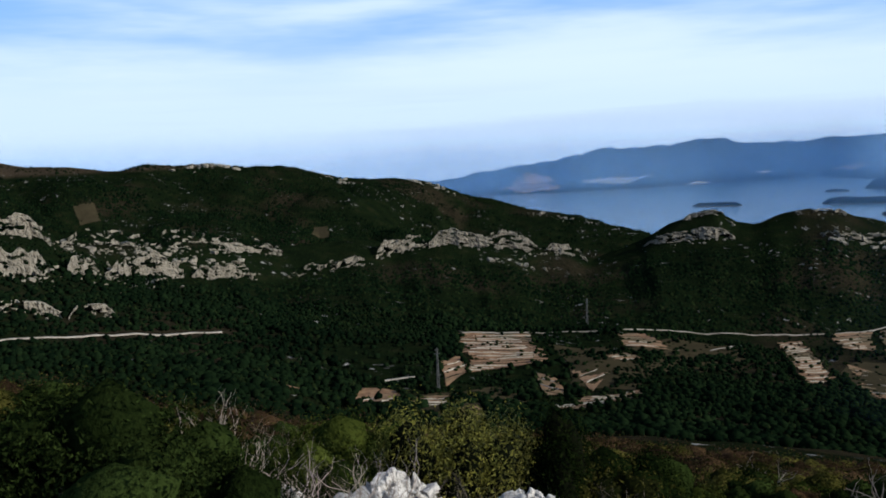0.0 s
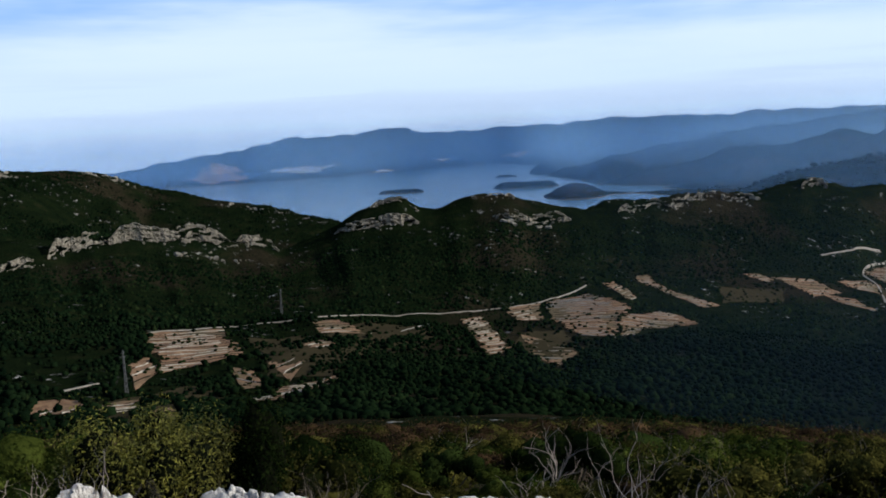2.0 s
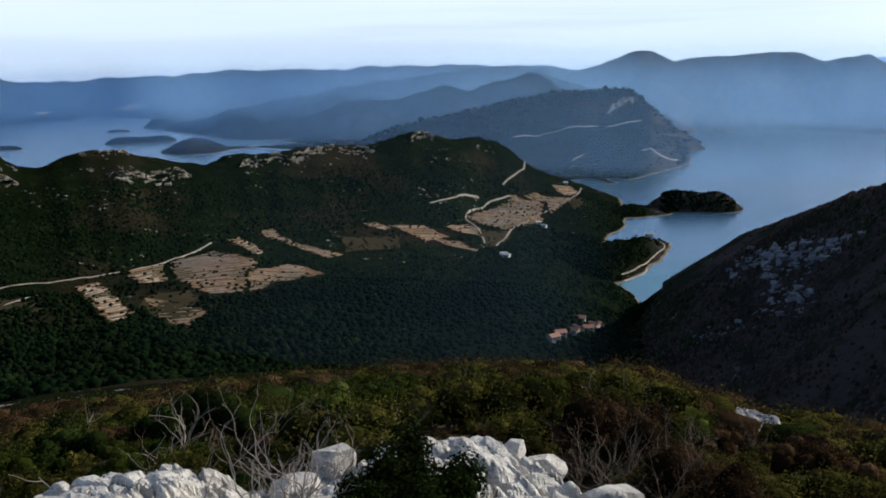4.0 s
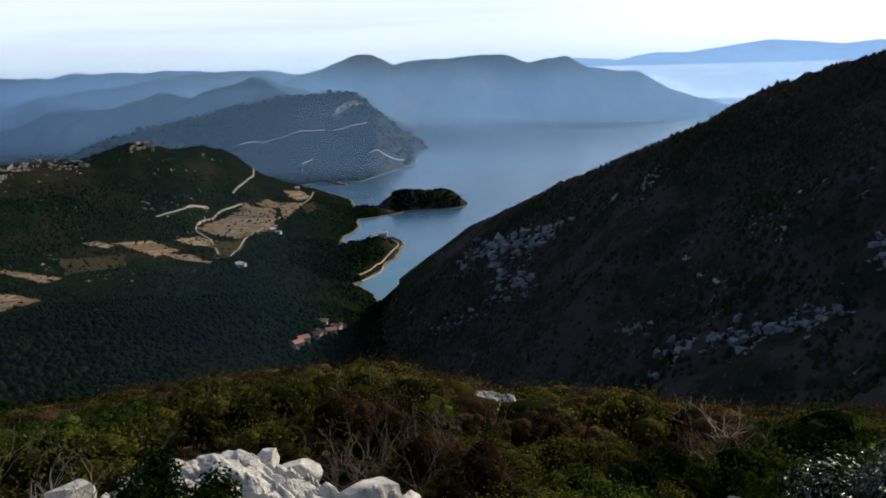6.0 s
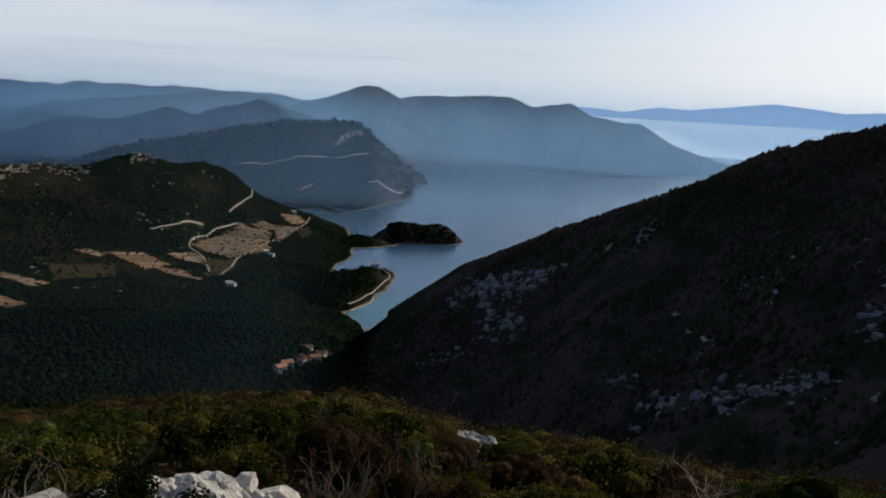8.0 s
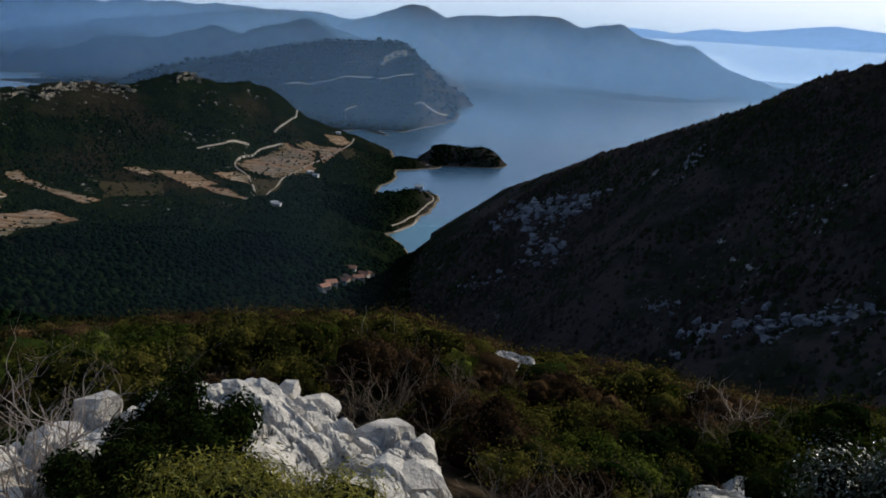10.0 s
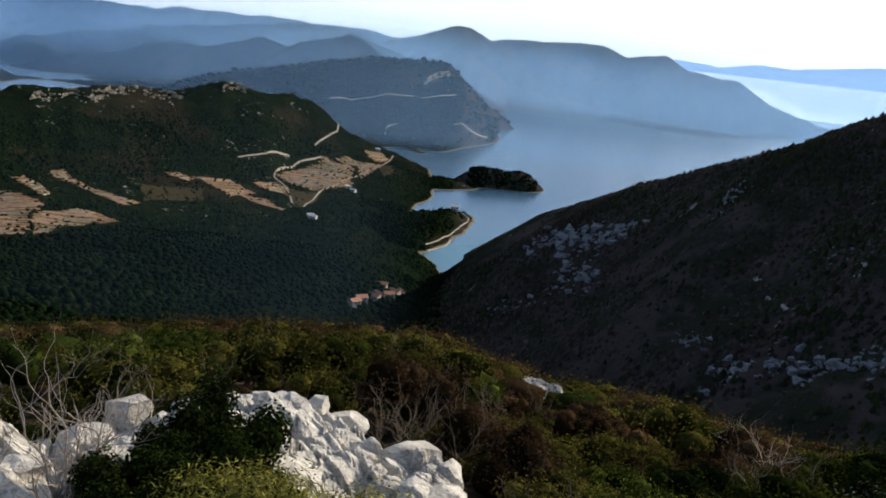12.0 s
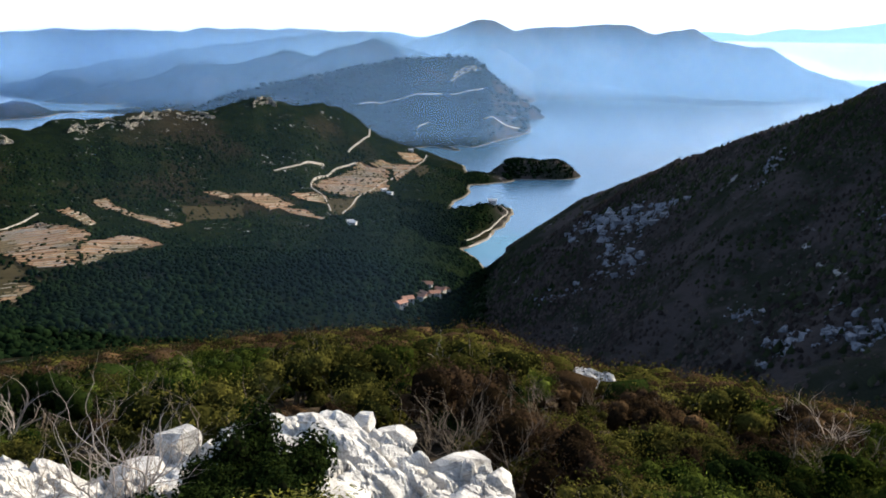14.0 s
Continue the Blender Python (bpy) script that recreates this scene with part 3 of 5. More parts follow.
# the haze over the islands is put into their pale blue glow
isles = new("backdrop_islands", grid_mesh("backdrop_islands", np.stack([_d * np.sin(_a), _d * np.cos(_a), EYE + _d * np.tan(_e)], -1), backdrop_material("painted_haze_blue", (0.34, 0.50, 0.74), 0.38)))
tagged(isles, "mountains of far islands on the horizon, painted in glowing haze blue", "backdrop", kind="structure")


def on_ground(x, y):
    """Height of the built sheet of ground."""
    x, y = np.asarray(x, float), np.asarray(y, float)
    i = np.interp(np.degrees(np.arctan2(x, y)), AZ, np.arange(len(AZ)))
    j = np.interp(np.hypot(x, y), RR, np.arange(len(RR)))
    i0, j0 = np.minimum(i.astype(int), len(AZ) - 2), np.minimum(j.astype(int), len(RR) - 2)
    u, v = i - i0, j - j0
    return (_z[i0, j0] * (1 - u) + _z[i0 + 1, j0] * u) * (1 - v) + (_z[i0, j0 + 1] * (1 - u) + _z[i0 + 1, j0 + 1] * u) * v


def ground_at(x, y):
    return float(on_ground(np.array([x]), np.array([y]))[0])


def part(name, me, material, parent, label="", m=None):
    """Links a mesh (or a bmesh) as one part under a thing or part."""
    if isinstance(me, bmesh.types.BMesh):
        data = bpy.data.meshes.new(name)
        me.to_mesh(data)
        me.free()
        me = data
    if material and not me.materials:
        me.materials.append(material)
    ob = new(name, me)
    ob.parent = parent
    if m is not None:
        ob.matrix_basis = m
    if label:
        ob["label"] = label
    return ob


def thing(name, label, category, m=None, group="", kind=""):
    ob = new(name)
    if m is not None:
        ob.matrix_world = m
    return tagged(ob, label, category, group, kind)


# ---------------------------------------------------------------- fields and tracks of the valley
CLEARED, TRACKS, HEDGE = [], [], []


def field(poly, terrace=8.0, label="bare terraced field of tan soil between dry stone walls"):
    """Narrow terraces, each a slightly sunken strip of soil behind its own low wall."""
    p = np.array(poly, float)
    c = p.mean(0)
    out = c / np.hypot(*c)
    side = np.array([out[1], -out[0]])
    if len(poly) == 4:
        e = p[1] - p[0]
        side = e / np.hypot(*e)
        out = np.array([-side[1], side[0]])
    u, v = (p - c) @ side, (p - c) @ out
    plan = list(zip(u, v))
    base = ground_at(*c)
    top = thing("field", label, "field", pose(c[0], c[1], base), group="fields of the valley")
    CLEARED.append([tuple(q) for q in poly])
    rows = max(2, int(round((v.max() - v.min()) / terrace)))
    edges = np.linspace(v.min(), v.max(), rows + 1)
    rng = random.Random(int(c[0] * 7 + c[1]))

    def span(w):
        xs = []
        for (u0, v0), (u1, v1) in zip(plan, plan[1:] + plan[:1]):
            if (v0 > w) != (v1 > w):
                xs.append(u0 + (w - v0) / (v1 - v0) * (u1 - u0))
        return (min(xs), max(xs)) if len(xs) > 1 else None

    for k in range(rows):
        lo, hi = edges[k], edges[k + 1]
        a, b = span(lo + 0.02 * (hi - lo)), span(hi - 0.02 * (hi - lo))
        if not a or not b:
            continue
        # each terrace ends where its ledge ends
        slip = min(4.5, 0.12 * (a[1] - a[0]))
        w0, w1 = rng.uniform(-0.3, 1) * slip, rng.uniform(-0.3, 1) * slip
        a, b = (a[0] + w0, a[1] - w1), (b[0] + w0, b[1] - w1)
        n = max(4, int((a[1] - a[0]) / 4))
        for q0, q1 in ((a, b), (b, a)):
            for _ in range(rng.randrange(1, 5)):
                f, g2 = rng.choice((0.0, 1.0, rng.random(), rng.random())), rng.uniform(0, 0.35)
                hu, hv = q0[0] + f * (q0[1] - q0[0]), (lo if q0 is a else hi) + g2 * (hi - lo) * (1 if q0 is a else -1)
                HEDGE.append(tuple(c + hu * side + hv * out))
        s = np.linspace(0, 1, n)
        near = np.stack([a[0] + s * (a[1] - a[0]), np.full(n, lo + 0.5)], 1)
        far = np.stack([b[0] + s * (b[1] - b[0]), np.full(n, hi - 0.1)], 1)
        g = []
        for t, up in ((0.0, 0.55), (0.5, 0.45), (1.0, 0.35)):
            q = near + t * (far - near)
            xy = c + q[:, :1] * side + q[:, 1:] * out
            g.append(np.column_stack([xy - c, on_ground(xy[:, 0], xy[:, 1]) + up - base]))
        part("soil", grid_mesh("soil", np.stack(g), SOIL), None, top)
        if rng.random() < 0.75:
            s0, s1 = sorted((rng.uniform(0, 0.25), rng.uniform(0.7, 1.0)))
            q = np.stack([a[0] + np.linspace(s0, s1, n) * (a[1] - a[0]), lo + rng.uniform(-0.3, 0.5) + 0.5 * fbm(np.linspace(0, 9, n), np.full(n, lo), 1.5, 6, 2)], 1)
            xy = c + q[:, :1] * side + q[:, 1:] * out
            z = on_ground(xy[:, 0], xy[:, 1]) - base
            wob = np.array([rng.uniform(-0.2, 0.25) for _ in range(n)])
            w = [np.column_stack([xy - c - out * d, z + h + (wob if h > 0 else 0)]) for d, h in ((0.24, -0.4), (0.16, 0.68), (-0.16, 0.72), (-0.24, -0.4))]
            part("terrace_wall", grid_mesh("terrace_wall", np.stack(w), WALL_STONE), None, top, "pale dry stone terrace wall")
    return top


def track(points, width=4.0, label="pale gravel track cut into the hillside"):
    p = np.array(points, float)
    d = np.concatenate([[0], np.cumsum(np.hypot(*np.diff(p, axis=0).T))])
    n = max(4, int(d[-1] / 5))
    s = np.linspace(0, d[-1], n)
    k = np.ones(5) / 5
    xy = np.column_stack([np.interp(s, d, p[:, i]) for i in (0, 1)])
    if n > 12:
        for i in (0, 1):
            pad = np.concatenate([[xy[0, i]] * 2, xy[:, i], [xy[-1, i]] * 2])
            xy[:, i] = np.convolve(pad, k, "valid")
    t = np.gradient(xy, axis=0)
    t /= np.hypot(t[:, 0], t[:, 1])[:, None]
    nrm = np.column_stack([-t[:, 1], t[:, 0]])
    w = width * (1 + 0.15 * fbm(s, 0 * s, 30, 77))[:, None]
    rows = []
    for f, up in ((-0.6, -0.6), (-0.5, 0.45), (0.0, 0.5), (0.5, 0.45), (0.6, -0.6)):
        q = xy + nrm * w * f
        rows.append(np.column_stack([q, on_ground(q[:, 0], q[:, 1]) + up]))
    ob = new("road", grid_mesh("road", np.stack(rows), GRAVEL))
    TRACKS.append(xy)
    return tagged(ob, label, "track", kind="structure")


# west part of the valley
field([(4, 610), (57, 616), (55, 497), (9, 459)], 7)
field([(-52, 364), (-44, 410), (-26, 410), (-21, 370)], 10)
field([(-21, 398), (-1, 405), (-1, 349), (-15, 352)], 10)
field([(44, 464), (55, 453), (55, 416), (43, 411)], 9)
field([(3, 354), (15, 387), (9, 307), (0, 308)], 9)
field([(64, 467), (84, 494), (86, 456), (69, 425)], 10, "weedy brown fallow field with broken walls")
field([(116, 603), (138, 608), (145, 550), (110, 545)], 12, "weedy brown fallow field with broken walls")
field([(229, 611), (252, 620), (219, 492), (190, 459)], 6)
field([(280, 641), (321, 657), (283, 577), (264, 580)], 10)
# middle
field([(323, 660), (374, 674), (368, 593), (300, 503), (281, 516), (286, 573)], 6.5)
field([(342, 569), (387, 570), (388, 528), (342, 525), (304, 504)], 6)
field([(243, 535), (255, 525), (253, 465), (218, 428), (222, 473)], 14, "weedy brown fallow field with broken walls")
field([(408, 707), (426, 717), (395, 627), (381, 619)], 9)
field([(449, 726), (471, 727), (444, 643), (450, 588), (425, 582), (429, 630)], 10)
# east, towards the bay
field([(561, 704), (581, 702), (576, 673), (554, 660)], 9)
field([(580, 686), (622, 674), (608, 618), (566, 613)], 10)
field([(655, 675), (688, 666), (653, 620), (635, 637)], 10)
field([(582, 622), (598, 593), (583, 557), (571, 580)], 10)
field([(732, 723), (886, 783), (912, 751), (814, 670), (713, 643), (711, 679)], 6.5)
field([(898, 784), (943, 786), (1002, 761), (852, 692), (914, 750)], 11)
field([(987, 802), (1039, 806), (1041, 781), (993, 775)], 10)
field([(639, 663), (700, 682), (679, 641), (637, 636)], 10)

field([(37, 356), (59, 410), (93, 426), (91, 412), (52, 347)], 7)
field([(-6, 487), (4, 512), (9, 467), (-3, 416)], 8)
field([(-74, 372), (-58, 382), (-54, 366), (-68, 360)], 8)
field([(88, 520), (108, 532), (112, 512), (92, 500)], 8, "weedy brown fallow field with broken walls")

track([(-230, 310), (-187, 360), (-170, 391), (-163, 419), (-145, 457), (-126, 486)], 1.3)
track([(4, 611), (29, 616), (58, 621), (86, 617), (114, 614), (143, 627), (164, 633), (187, 634), (209, 635), (229, 637), (255, 640), (280, 641)], 1.2)
track([(139, 528), (165, 556), (197, 583)], 1.6)
track([(280, 641), (316, 658), (346, 675), (390, 702)], 1.2)
track([(1010, 868), (960, 828), (898, 804), (876, 794)], 1.7)
track([(883, 781), (820, 768), (749, 734), (727, 718), (691, 664), (658, 626), (617, 582)], 1.6)
track([(616, 567), (691, 619), (725, 645), (834, 695), (931, 736), (1032, 784), (1068, 806)], 1.6)
track([(691, 742), (738, 746), (808, 771)], 1.6)
track([(1297, 1149), (1357, 1115), (1404, 1068), (1452, 1033), (1500, 997), (1571, 968)], 2.6)
track([(1256, 974), (1300, 1000), (1334, 1001)], 1.8)
track([(1406, 934), (1423, 919), (1462, 906), (1516, 913)], 1.8)
track([(667, 456), (695, 458), (715, 461), (733, 472)], 1.9)
track([(-34, 429), (-19, 435)], 1.6)
track([(846, 538), (838, 520), (826, 509), (760, 485), (704, 468), (676, 466)], 1.2)


# ---------------------------------------------------------------- cliffs
def angular(seed, cuts, lo=0.30, hi=0.52, rough=0.03):
    """A block about 1 across, split off along flat joints, with a slightly worn surface."""
    rng = random.Random(seed)
    bm = bmesh.new()
    bmesh.ops.create_cube(bm, size=1.0)
    for _ in range(cuts):
        n = Vector((rng.gauss(0, 1), rng.gauss(0, 1), rng.gauss(0, 0.8))).normalized()
        geo = bm.verts[:] + bm.edges[:] + bm.faces[:]
        got = bmesh.ops.bisect_plane(bm, geom=geo, plane_co=n * rng.uniform(lo, hi), plane_no=n, clear_outer=True)
        edges = [e for e in got["geom_cut"] if isinstance(e, bmesh.types.BMEdge)]
        if edges:
            bmesh.ops.contextual_create(bm, geom=edges)
    bmesh.ops.triangulate(bm, faces=bm.faces[:])
    if rough:
        bmesh.ops.subdivide_edges(bm, edges=[e for e in bm.edges if e.calc_length() > 0.35], cuts=1)
        bmesh.ops.triangulate(bm, faces=bm.faces[:])
        off = Vector((seed * 3.7, seed * 1.3, 0))
        for v in bm.verts:
            v.co += noise.noise_vector(v.co * 3 + off) * rough * 2
    me = bpy.data.meshes.new("rock")
    bm.to_mesh(me)
    bm.free()
    return me


CLIFF_BLOCKS = [angular(k, 9, 0.37, 0.60, 0.05) for k in range(14)]
for _me in CLIFF_BLOCKS:
    _me.materials.append(CLIFF_STONE)
SLOPE_BLOCKS = [angular(40 + k, 8, 0.3, 0.5, 0.04) for k in range(10)]
for _me in SLOPE_BLOCKS:
    _me.materials.append(DARK_STONE)
def slabby(x, y, seed):
    """Relief of bare karst in metres: plates at three sizes, each tilted its own way, split by sharp joints."""
    rng = np.random.default_rng(seed)
    px, py = x + 0.06 * fbm(x, y, 0.5, seed + 3, 3), y + 0.06 * fbm(x, y, 0.5, seed + 7, 3)
    u, v = 0.25 * px - 0.97 * py, 0.97 * px + 0.25 * py
    h = np.zeros(x.shape)
    for length, wide, step, dip, joint in ((1.10, 0.62, 0.060, 0.10, 0.15), (0.46, 0.26, 0.036, 0.18, 0.075), (0.20, 0.12, 0.015, 0.22, 0.022)):
        a, b = u / length, v / wide
        n = min(1500, int(np.ptp(a) * np.ptp(b) * 0.8) + 4)
        ca, cb = rng.uniform(a.min(), a.max(), n), rng.uniform(b.min(), b.max(), n)
        near, second, who = np.full(x.shape, 1e9), np.full(x.shape, 1e9), np.zeros(x.shape, int)
        for k in range(n):
            d = (a - ca[k]) ** 2 + (b - cb[k]) ** 2
            second = np.minimum(second, np.maximum(d, near))
            who = np.where(d < near, k, who)
            near = np.minimum(near, d)
        gap = np.sqrt(second) - np.sqrt(near)
        rise, tip, slant = rng.uniform(-1, 1, n), rng.normal(-dip, 0.11, n), rng.normal(dip * 0.4, 0.13, n)
        slab = step * rise[who] + tip[who] * (a - ca[who]) * length + slant[who] * (b - cb[who]) * wide
        h += np.clip(slab, -1.8 * step, 1.8 * step) - joint * np.clip(1 - gap / 0.085, 0, 1) * (0.4 + 0.6 * (rise[who] < 0.3))
    runnel = np.abs(fbm(u * 0.45, v * 1.6, 0.42, seed + 11, 3))
    return h - 0.05 * np.clip(1 - runnel / 0.12, 0, 1) + 0.012 * fbm(x, y, 0.12, seed + 17, 3)


BARE = []


def cliff(points, tall, label, step=7.0, gaps=0.12, rows=2, lean=0.3):
    """A broken cliff along a line on the slope: a jointed face leaning into the hill, and blocks fallen from it."""
    p = np.array(points, float)
    d = np.concatenate([[0], np.cumsum(np.hypot(*np.diff(p, axis=0).T))])
    seed = int(abs(p[0, 0]) * 13 + abs(p[-1, 1]))
    rng = random.Random(seed)
    c = p.mean(0)
    base = ground_at(*c)
    top = thing("cliff", label, "cliff", pose(c[0], c[1], base), group="limestone cliffs")
    BARE.append((p, tall))
    s = np.linspace(0, d[-1], max(12, int(d[-1] / 0.55)))
    x, y = np.interp(s, d, p[:, 0]), np.interp(s, d, p[:, 1])
    wob = 2.5 * fbm(s, 0 * s, 22, seed % 97, 3) + 2.2 * np.abs(fbm(s, 0 * s + 4, 9, seed % 61, 2))
    out = np.stack([x, y], 1) / np.hypot(x, y)[:, None]
    x, y = x + wob * out[:, 0], y + wob * out[:, 1]
    g = on_ground(x, y) - 0.16 * tall
    ends = np.clip(np.minimum(s, d[-1] - s) / (0.10 * d[-1] + 4), 0, 1)
    reach = tall * (0.92 + 0.22 * fbm(s, 0 * s + 9, 17, seed % 89, 3)) * (0.35 + 0.65 * ends)
    n = max(10, int(tall / 0.45))
    t = np.linspace(0, 1, n)[None]
    up = t * reach[:, None]
    ss = s[:, None] + 0 * t
    scale = 0.85 * step
    rel = slabby(ss / scale, up / scale + 0.07 * ss / scale, seed % 83) * scale * 1.8
    # bedding ledges, and places where scrub covers the face
    bed = tall / max(rows, round(tall / 4.0))
    f = up / bed + 0.3 * fbm(ss, up, 11, seed % 79, 2)
    f = f - np.floor(f)
    rel = rel + 0.16 * bed * np.clip(f / 0.6, 0, 1) - 0.5 * np.clip(1 - np.abs(f - 0.06) / 0.10, 0, 1)
    hidden = fbm(ss * 0.8, up * 2.6, 5.0, seed % 71, 4) + 0.45 * fbm(ss, up, 24, seed % 67, 2)
    cut = np.quantile(hidden, 1 - min(0.62, 0.18 + 0.85 * gaps))
    rel = rel - 2.5 * np.clip((hidden - cut + 0.12) / 0.20, 0, 1)
    back = lean * up - rel - 3.0 * (1 - ends[:, None])
    z = g[:, None] + up
    # the flat top, running back into the slope
    cap = np.array([[1.0, 3.0, 7.0]])
    back = np.concatenate([back, back[:, -1:] + cap], 1)
    z = np.concatenate([z, z[:, -1:] + np.array([[0.1, -0.3, -3.0]])], 1)
    pts = np.stack([x[:, None] + out[:, :1] * back - c[0], y[:, None] + out[:, 1:] * back - c[1], z - base], -1)
    face = part("rock_face", grid_mesh("rock_face", pts, CLIFF_STONE), None, top)
    # earth and shrubs lie in the gaps between the ribs
    gone = np.concatenate([hidden, np.repeat(hidden[:, -1:], 3, 1)], 1) > cut
    bm = bmesh.new()
    bm.from_mesh(face.data)
    bm.verts.ensure_lookup_table()
    bmesh.ops.delete(bm, geom=[v for v, cutaway in zip(bm.verts[:], gone.reshape(-1)) if cutaway], context="VERTS")
    bm.to_mesh(face.data)
    bm.free()
    face.data.polygons.foreach_set("use_smooth", [False] * len(face.data.polygons))
    tagged(face, kind="stuff")
    for _ in range(int(d[-1] / 6)):
        k = rng.uniform(0, d[-1])
        bx, by = np.interp(k, s, x), np.interp(k, s, y)
        o = Vector((bx, by, 0)).normalized() * rng.choice((-1.5, -3.0, -5.0, tall * lean + 3, tall * lean + 6))
        w = step * rng.choice((0.25, 0.35, 0.5))
        m = pose(bx + o.x - c[0], by + o.y - c[1], ground_at(bx + o.x, by + o.y) - base + 0.1 * w, rng.uniform(-20, 20), rng.uniform(-20, 20), rng.uniform(0, 360))
        part("rock", rng.choice(CLIFF_BLOCKS), None, top, m=m @ Matrix.Diagonal((w * rng.uniform(0.9, 1.5), w, w * rng.uniform(0.6, 1.0), 1)))
    return top


WEST = "tall grey-white limestone cliff face with dark cracks above the track"
cliff([(-279, 500), (-269, 529), (-262, 557), (-254, 569)], 15, WEST, 4.5)
cliff([(-236, 420), (-228, 443), (-224, 492)], 18, WEST, 3.8, 0.1, rows=3)
cliff([(-223, 511), (-220, 553)], 11, WEST, 4.5)
cliff([(-222, 566), (-197, 651)], 17, WEST, 4, 0.03, rows=3)
cliff([(-192, 655), (-160, 718)], 14, WEST, 4.5, 0.05)
UPPER_BAND = "broken upper band of pale limestone crags among shrubs"
cliff([(-259, 590), (-243, 639), (-213, 715), (-170, 771), (-148, 787)], 17, UPPER_BAND, 3.6, 0.5, lean=0.7)
LOWER_BAND = "low limestone ledges on the slope above the track"
cliff([(-215, 380), (-207, 401), (-191, 429)], 8, LOWER_BAND, 5, 0.15)
cliff([(-187, 426), (-177, 460)], 6, LOWER_BAND, 4, 0.3)
MID_BAND = "long pale limestone crag along the wooded ridge"
cliff([(-137, 747), (-97, 778), (-69, 805)], 10, MID_BAND, 4.6, 0.45, lean=0.45)
cliff([(-67, 822), (-50, 849), (-18, 869)], 16, MID_BAND, 4.6, 0.15, lean=0.45)
cliff([(-18, 869), (62, 893), (98, 904)], 20, MID_BAND, 4.6, 0.05, lean=0.45)
cliff([(98, 904), (146, 915)], 13, MID_BAND, 4.6, 0.22, lean=0.45)
KNOB = "sunlit limestone crag belting a rounded knoll"
cliff([(203, 905), (226, 893), (264, 886), (292, 889)], 13, KNOB, 5, 0.10, lean=0.4)
cliff([(250, 929), (282, 924), (301, 920)], 9, KNOB, 5, 0.25, lean=0.4)
cliff([(370, 872), (383, 857), (420, 866), (462, 867)], 14, KNOB, 5, 0.35, lean=0.4)
cliff([(377, 916), (420, 922)], 6, KNOB, 5, 0.4)
cliff([(526, 875), (575, 878), (592, 867), (627, 882), (679, 881), (721, 871)], 13, KNOB, 5.5, 0.35, lean=0.4)
cliff([(787, 876), (826, 874)], 14, KNOB, 5.5, 0.1)
cliff([(1495, 1065), (1560, 1080), (1640, 1090)], 16, "hazy grey cliff on the headland", 14, 0.2)


def scree(points, wide, count, size, label, seed, blocks=None, name="rock_patch"):
    """Bare rock breaking through a slope: many low blocks strewn along a line."""
    blocks = blocks or SLOPE_BLOCKS
    p = np.array(points, float)
    d = np.concatenate([[0], np.cumsum(np.hypot(*np.diff(p, axis=0).T))])
    rng = random.Random(seed)
    c = p.mean(0)
    base = ground_at(*c)
    top = thing(name, label, "rock patch", pose(c[0], c[1], base), group="rock patches on the slopes")
    for _ in range(count):
        s = rng.uniform(0, d[-1])
        x, y = np.interp(s, d, p[:, 0]) + rng.gauss(0, wide), np.interp(s, d, p[:, 1]) + rng.gauss(0, wide)
        k = size * rng.choice((0.3, 0.4, 0.5, 0.7, 1.0, 1.6))
        m = pose(x - c[0], y - c[1], ground_at(x, y) - base - 0.10 * k, rng.uniform(-14, 14), rng.uniform(-14, 14), rng.gauss(0, 45) - math.degrees(math.atan2(x, y)) + 90)
        part("rock", rng.choice(blocks), None, top, m=m @ Matrix.Diagonal((k * rng.uniform(0.8, 1.6), k, k * rng.uniform(0.5, 0.9), 1)))
    return top


SLOPE = "grey rock breaking through the shaded scrub slope"
scree([(440, 222), (428, 203), (422, 185), (412, 162)], 6.0, 220, 3.2, SLOPE, 1)
scree([(402, 186), (385, 172), (372, 160)], 5.0, 110, 2.4, SLOPE, 2)
scree([(379, 213), (372, 196), (376, 180)], 3.5, 60, 1.8, SLOPE, 3)
scree([(274, 69), (258, 53), (255, 40), (249, 29), (247, 17)], 3.0, 240, 2.1, SLOPE, 4)
scree([(264, 6), (268, -4), (276, -14), (284, -25)], 4.0, 260, 1.9, SLOPE, 5)
scree([(258, -5), (259, -16), (257, -26)], 3.0, 120, 1.6, SLOPE, 6)
scree([(298, -14), (302, -26), (306, -38)], 5.0, 130, 2.1, SLOPE, 7)
scree([(416, 112), (398, 109), (380, 108)], 2.5, 60, 1.7, SLOPE, 8)
scree([(300, 92), (292, 80)], 2.5, 40, 1.3, SLOPE, 9)
scree([(330, 60), (322, 40)], 3.0, 40, 1.2, SLOPE, 10)
PALE_STREAK = "pale limestone showing along the scrub-covered hill"
scree([(-445, 1440), (-400, 1480), (-350, 1520)], 10, 60, 6, PALE_STREAK, 20, CLIFF_BLOCKS)
scree([(-240, 1615), (-191, 1602), (-144, 1540)], 7, 50, 5, PALE_STREAK, 21, CLIFF_BLOCKS)
scree([(-71, 1670), (-29, 1690), (20, 1670)], 7, 40, 5, PALE_STREAK, 22, CLIFF_BLOCKS)
scree([(158, 1631), (217, 1612), (266, 1590)], 6, 40, 4, PALE_STREAK, 23, CLIFF_BLOCKS)
scree([(-230, 470), (-215, 540), (-190, 610)], 9, 90, 3, "pale limestone ledges between the cliffs and the track", 24, CLIFF_BLOCKS)
scree([(-270, 560), (-235, 650), (-180, 740)], 15, 190, 3.0, "pale limestone ledges between the cliffs", 25, CLIFF_BLOCKS)
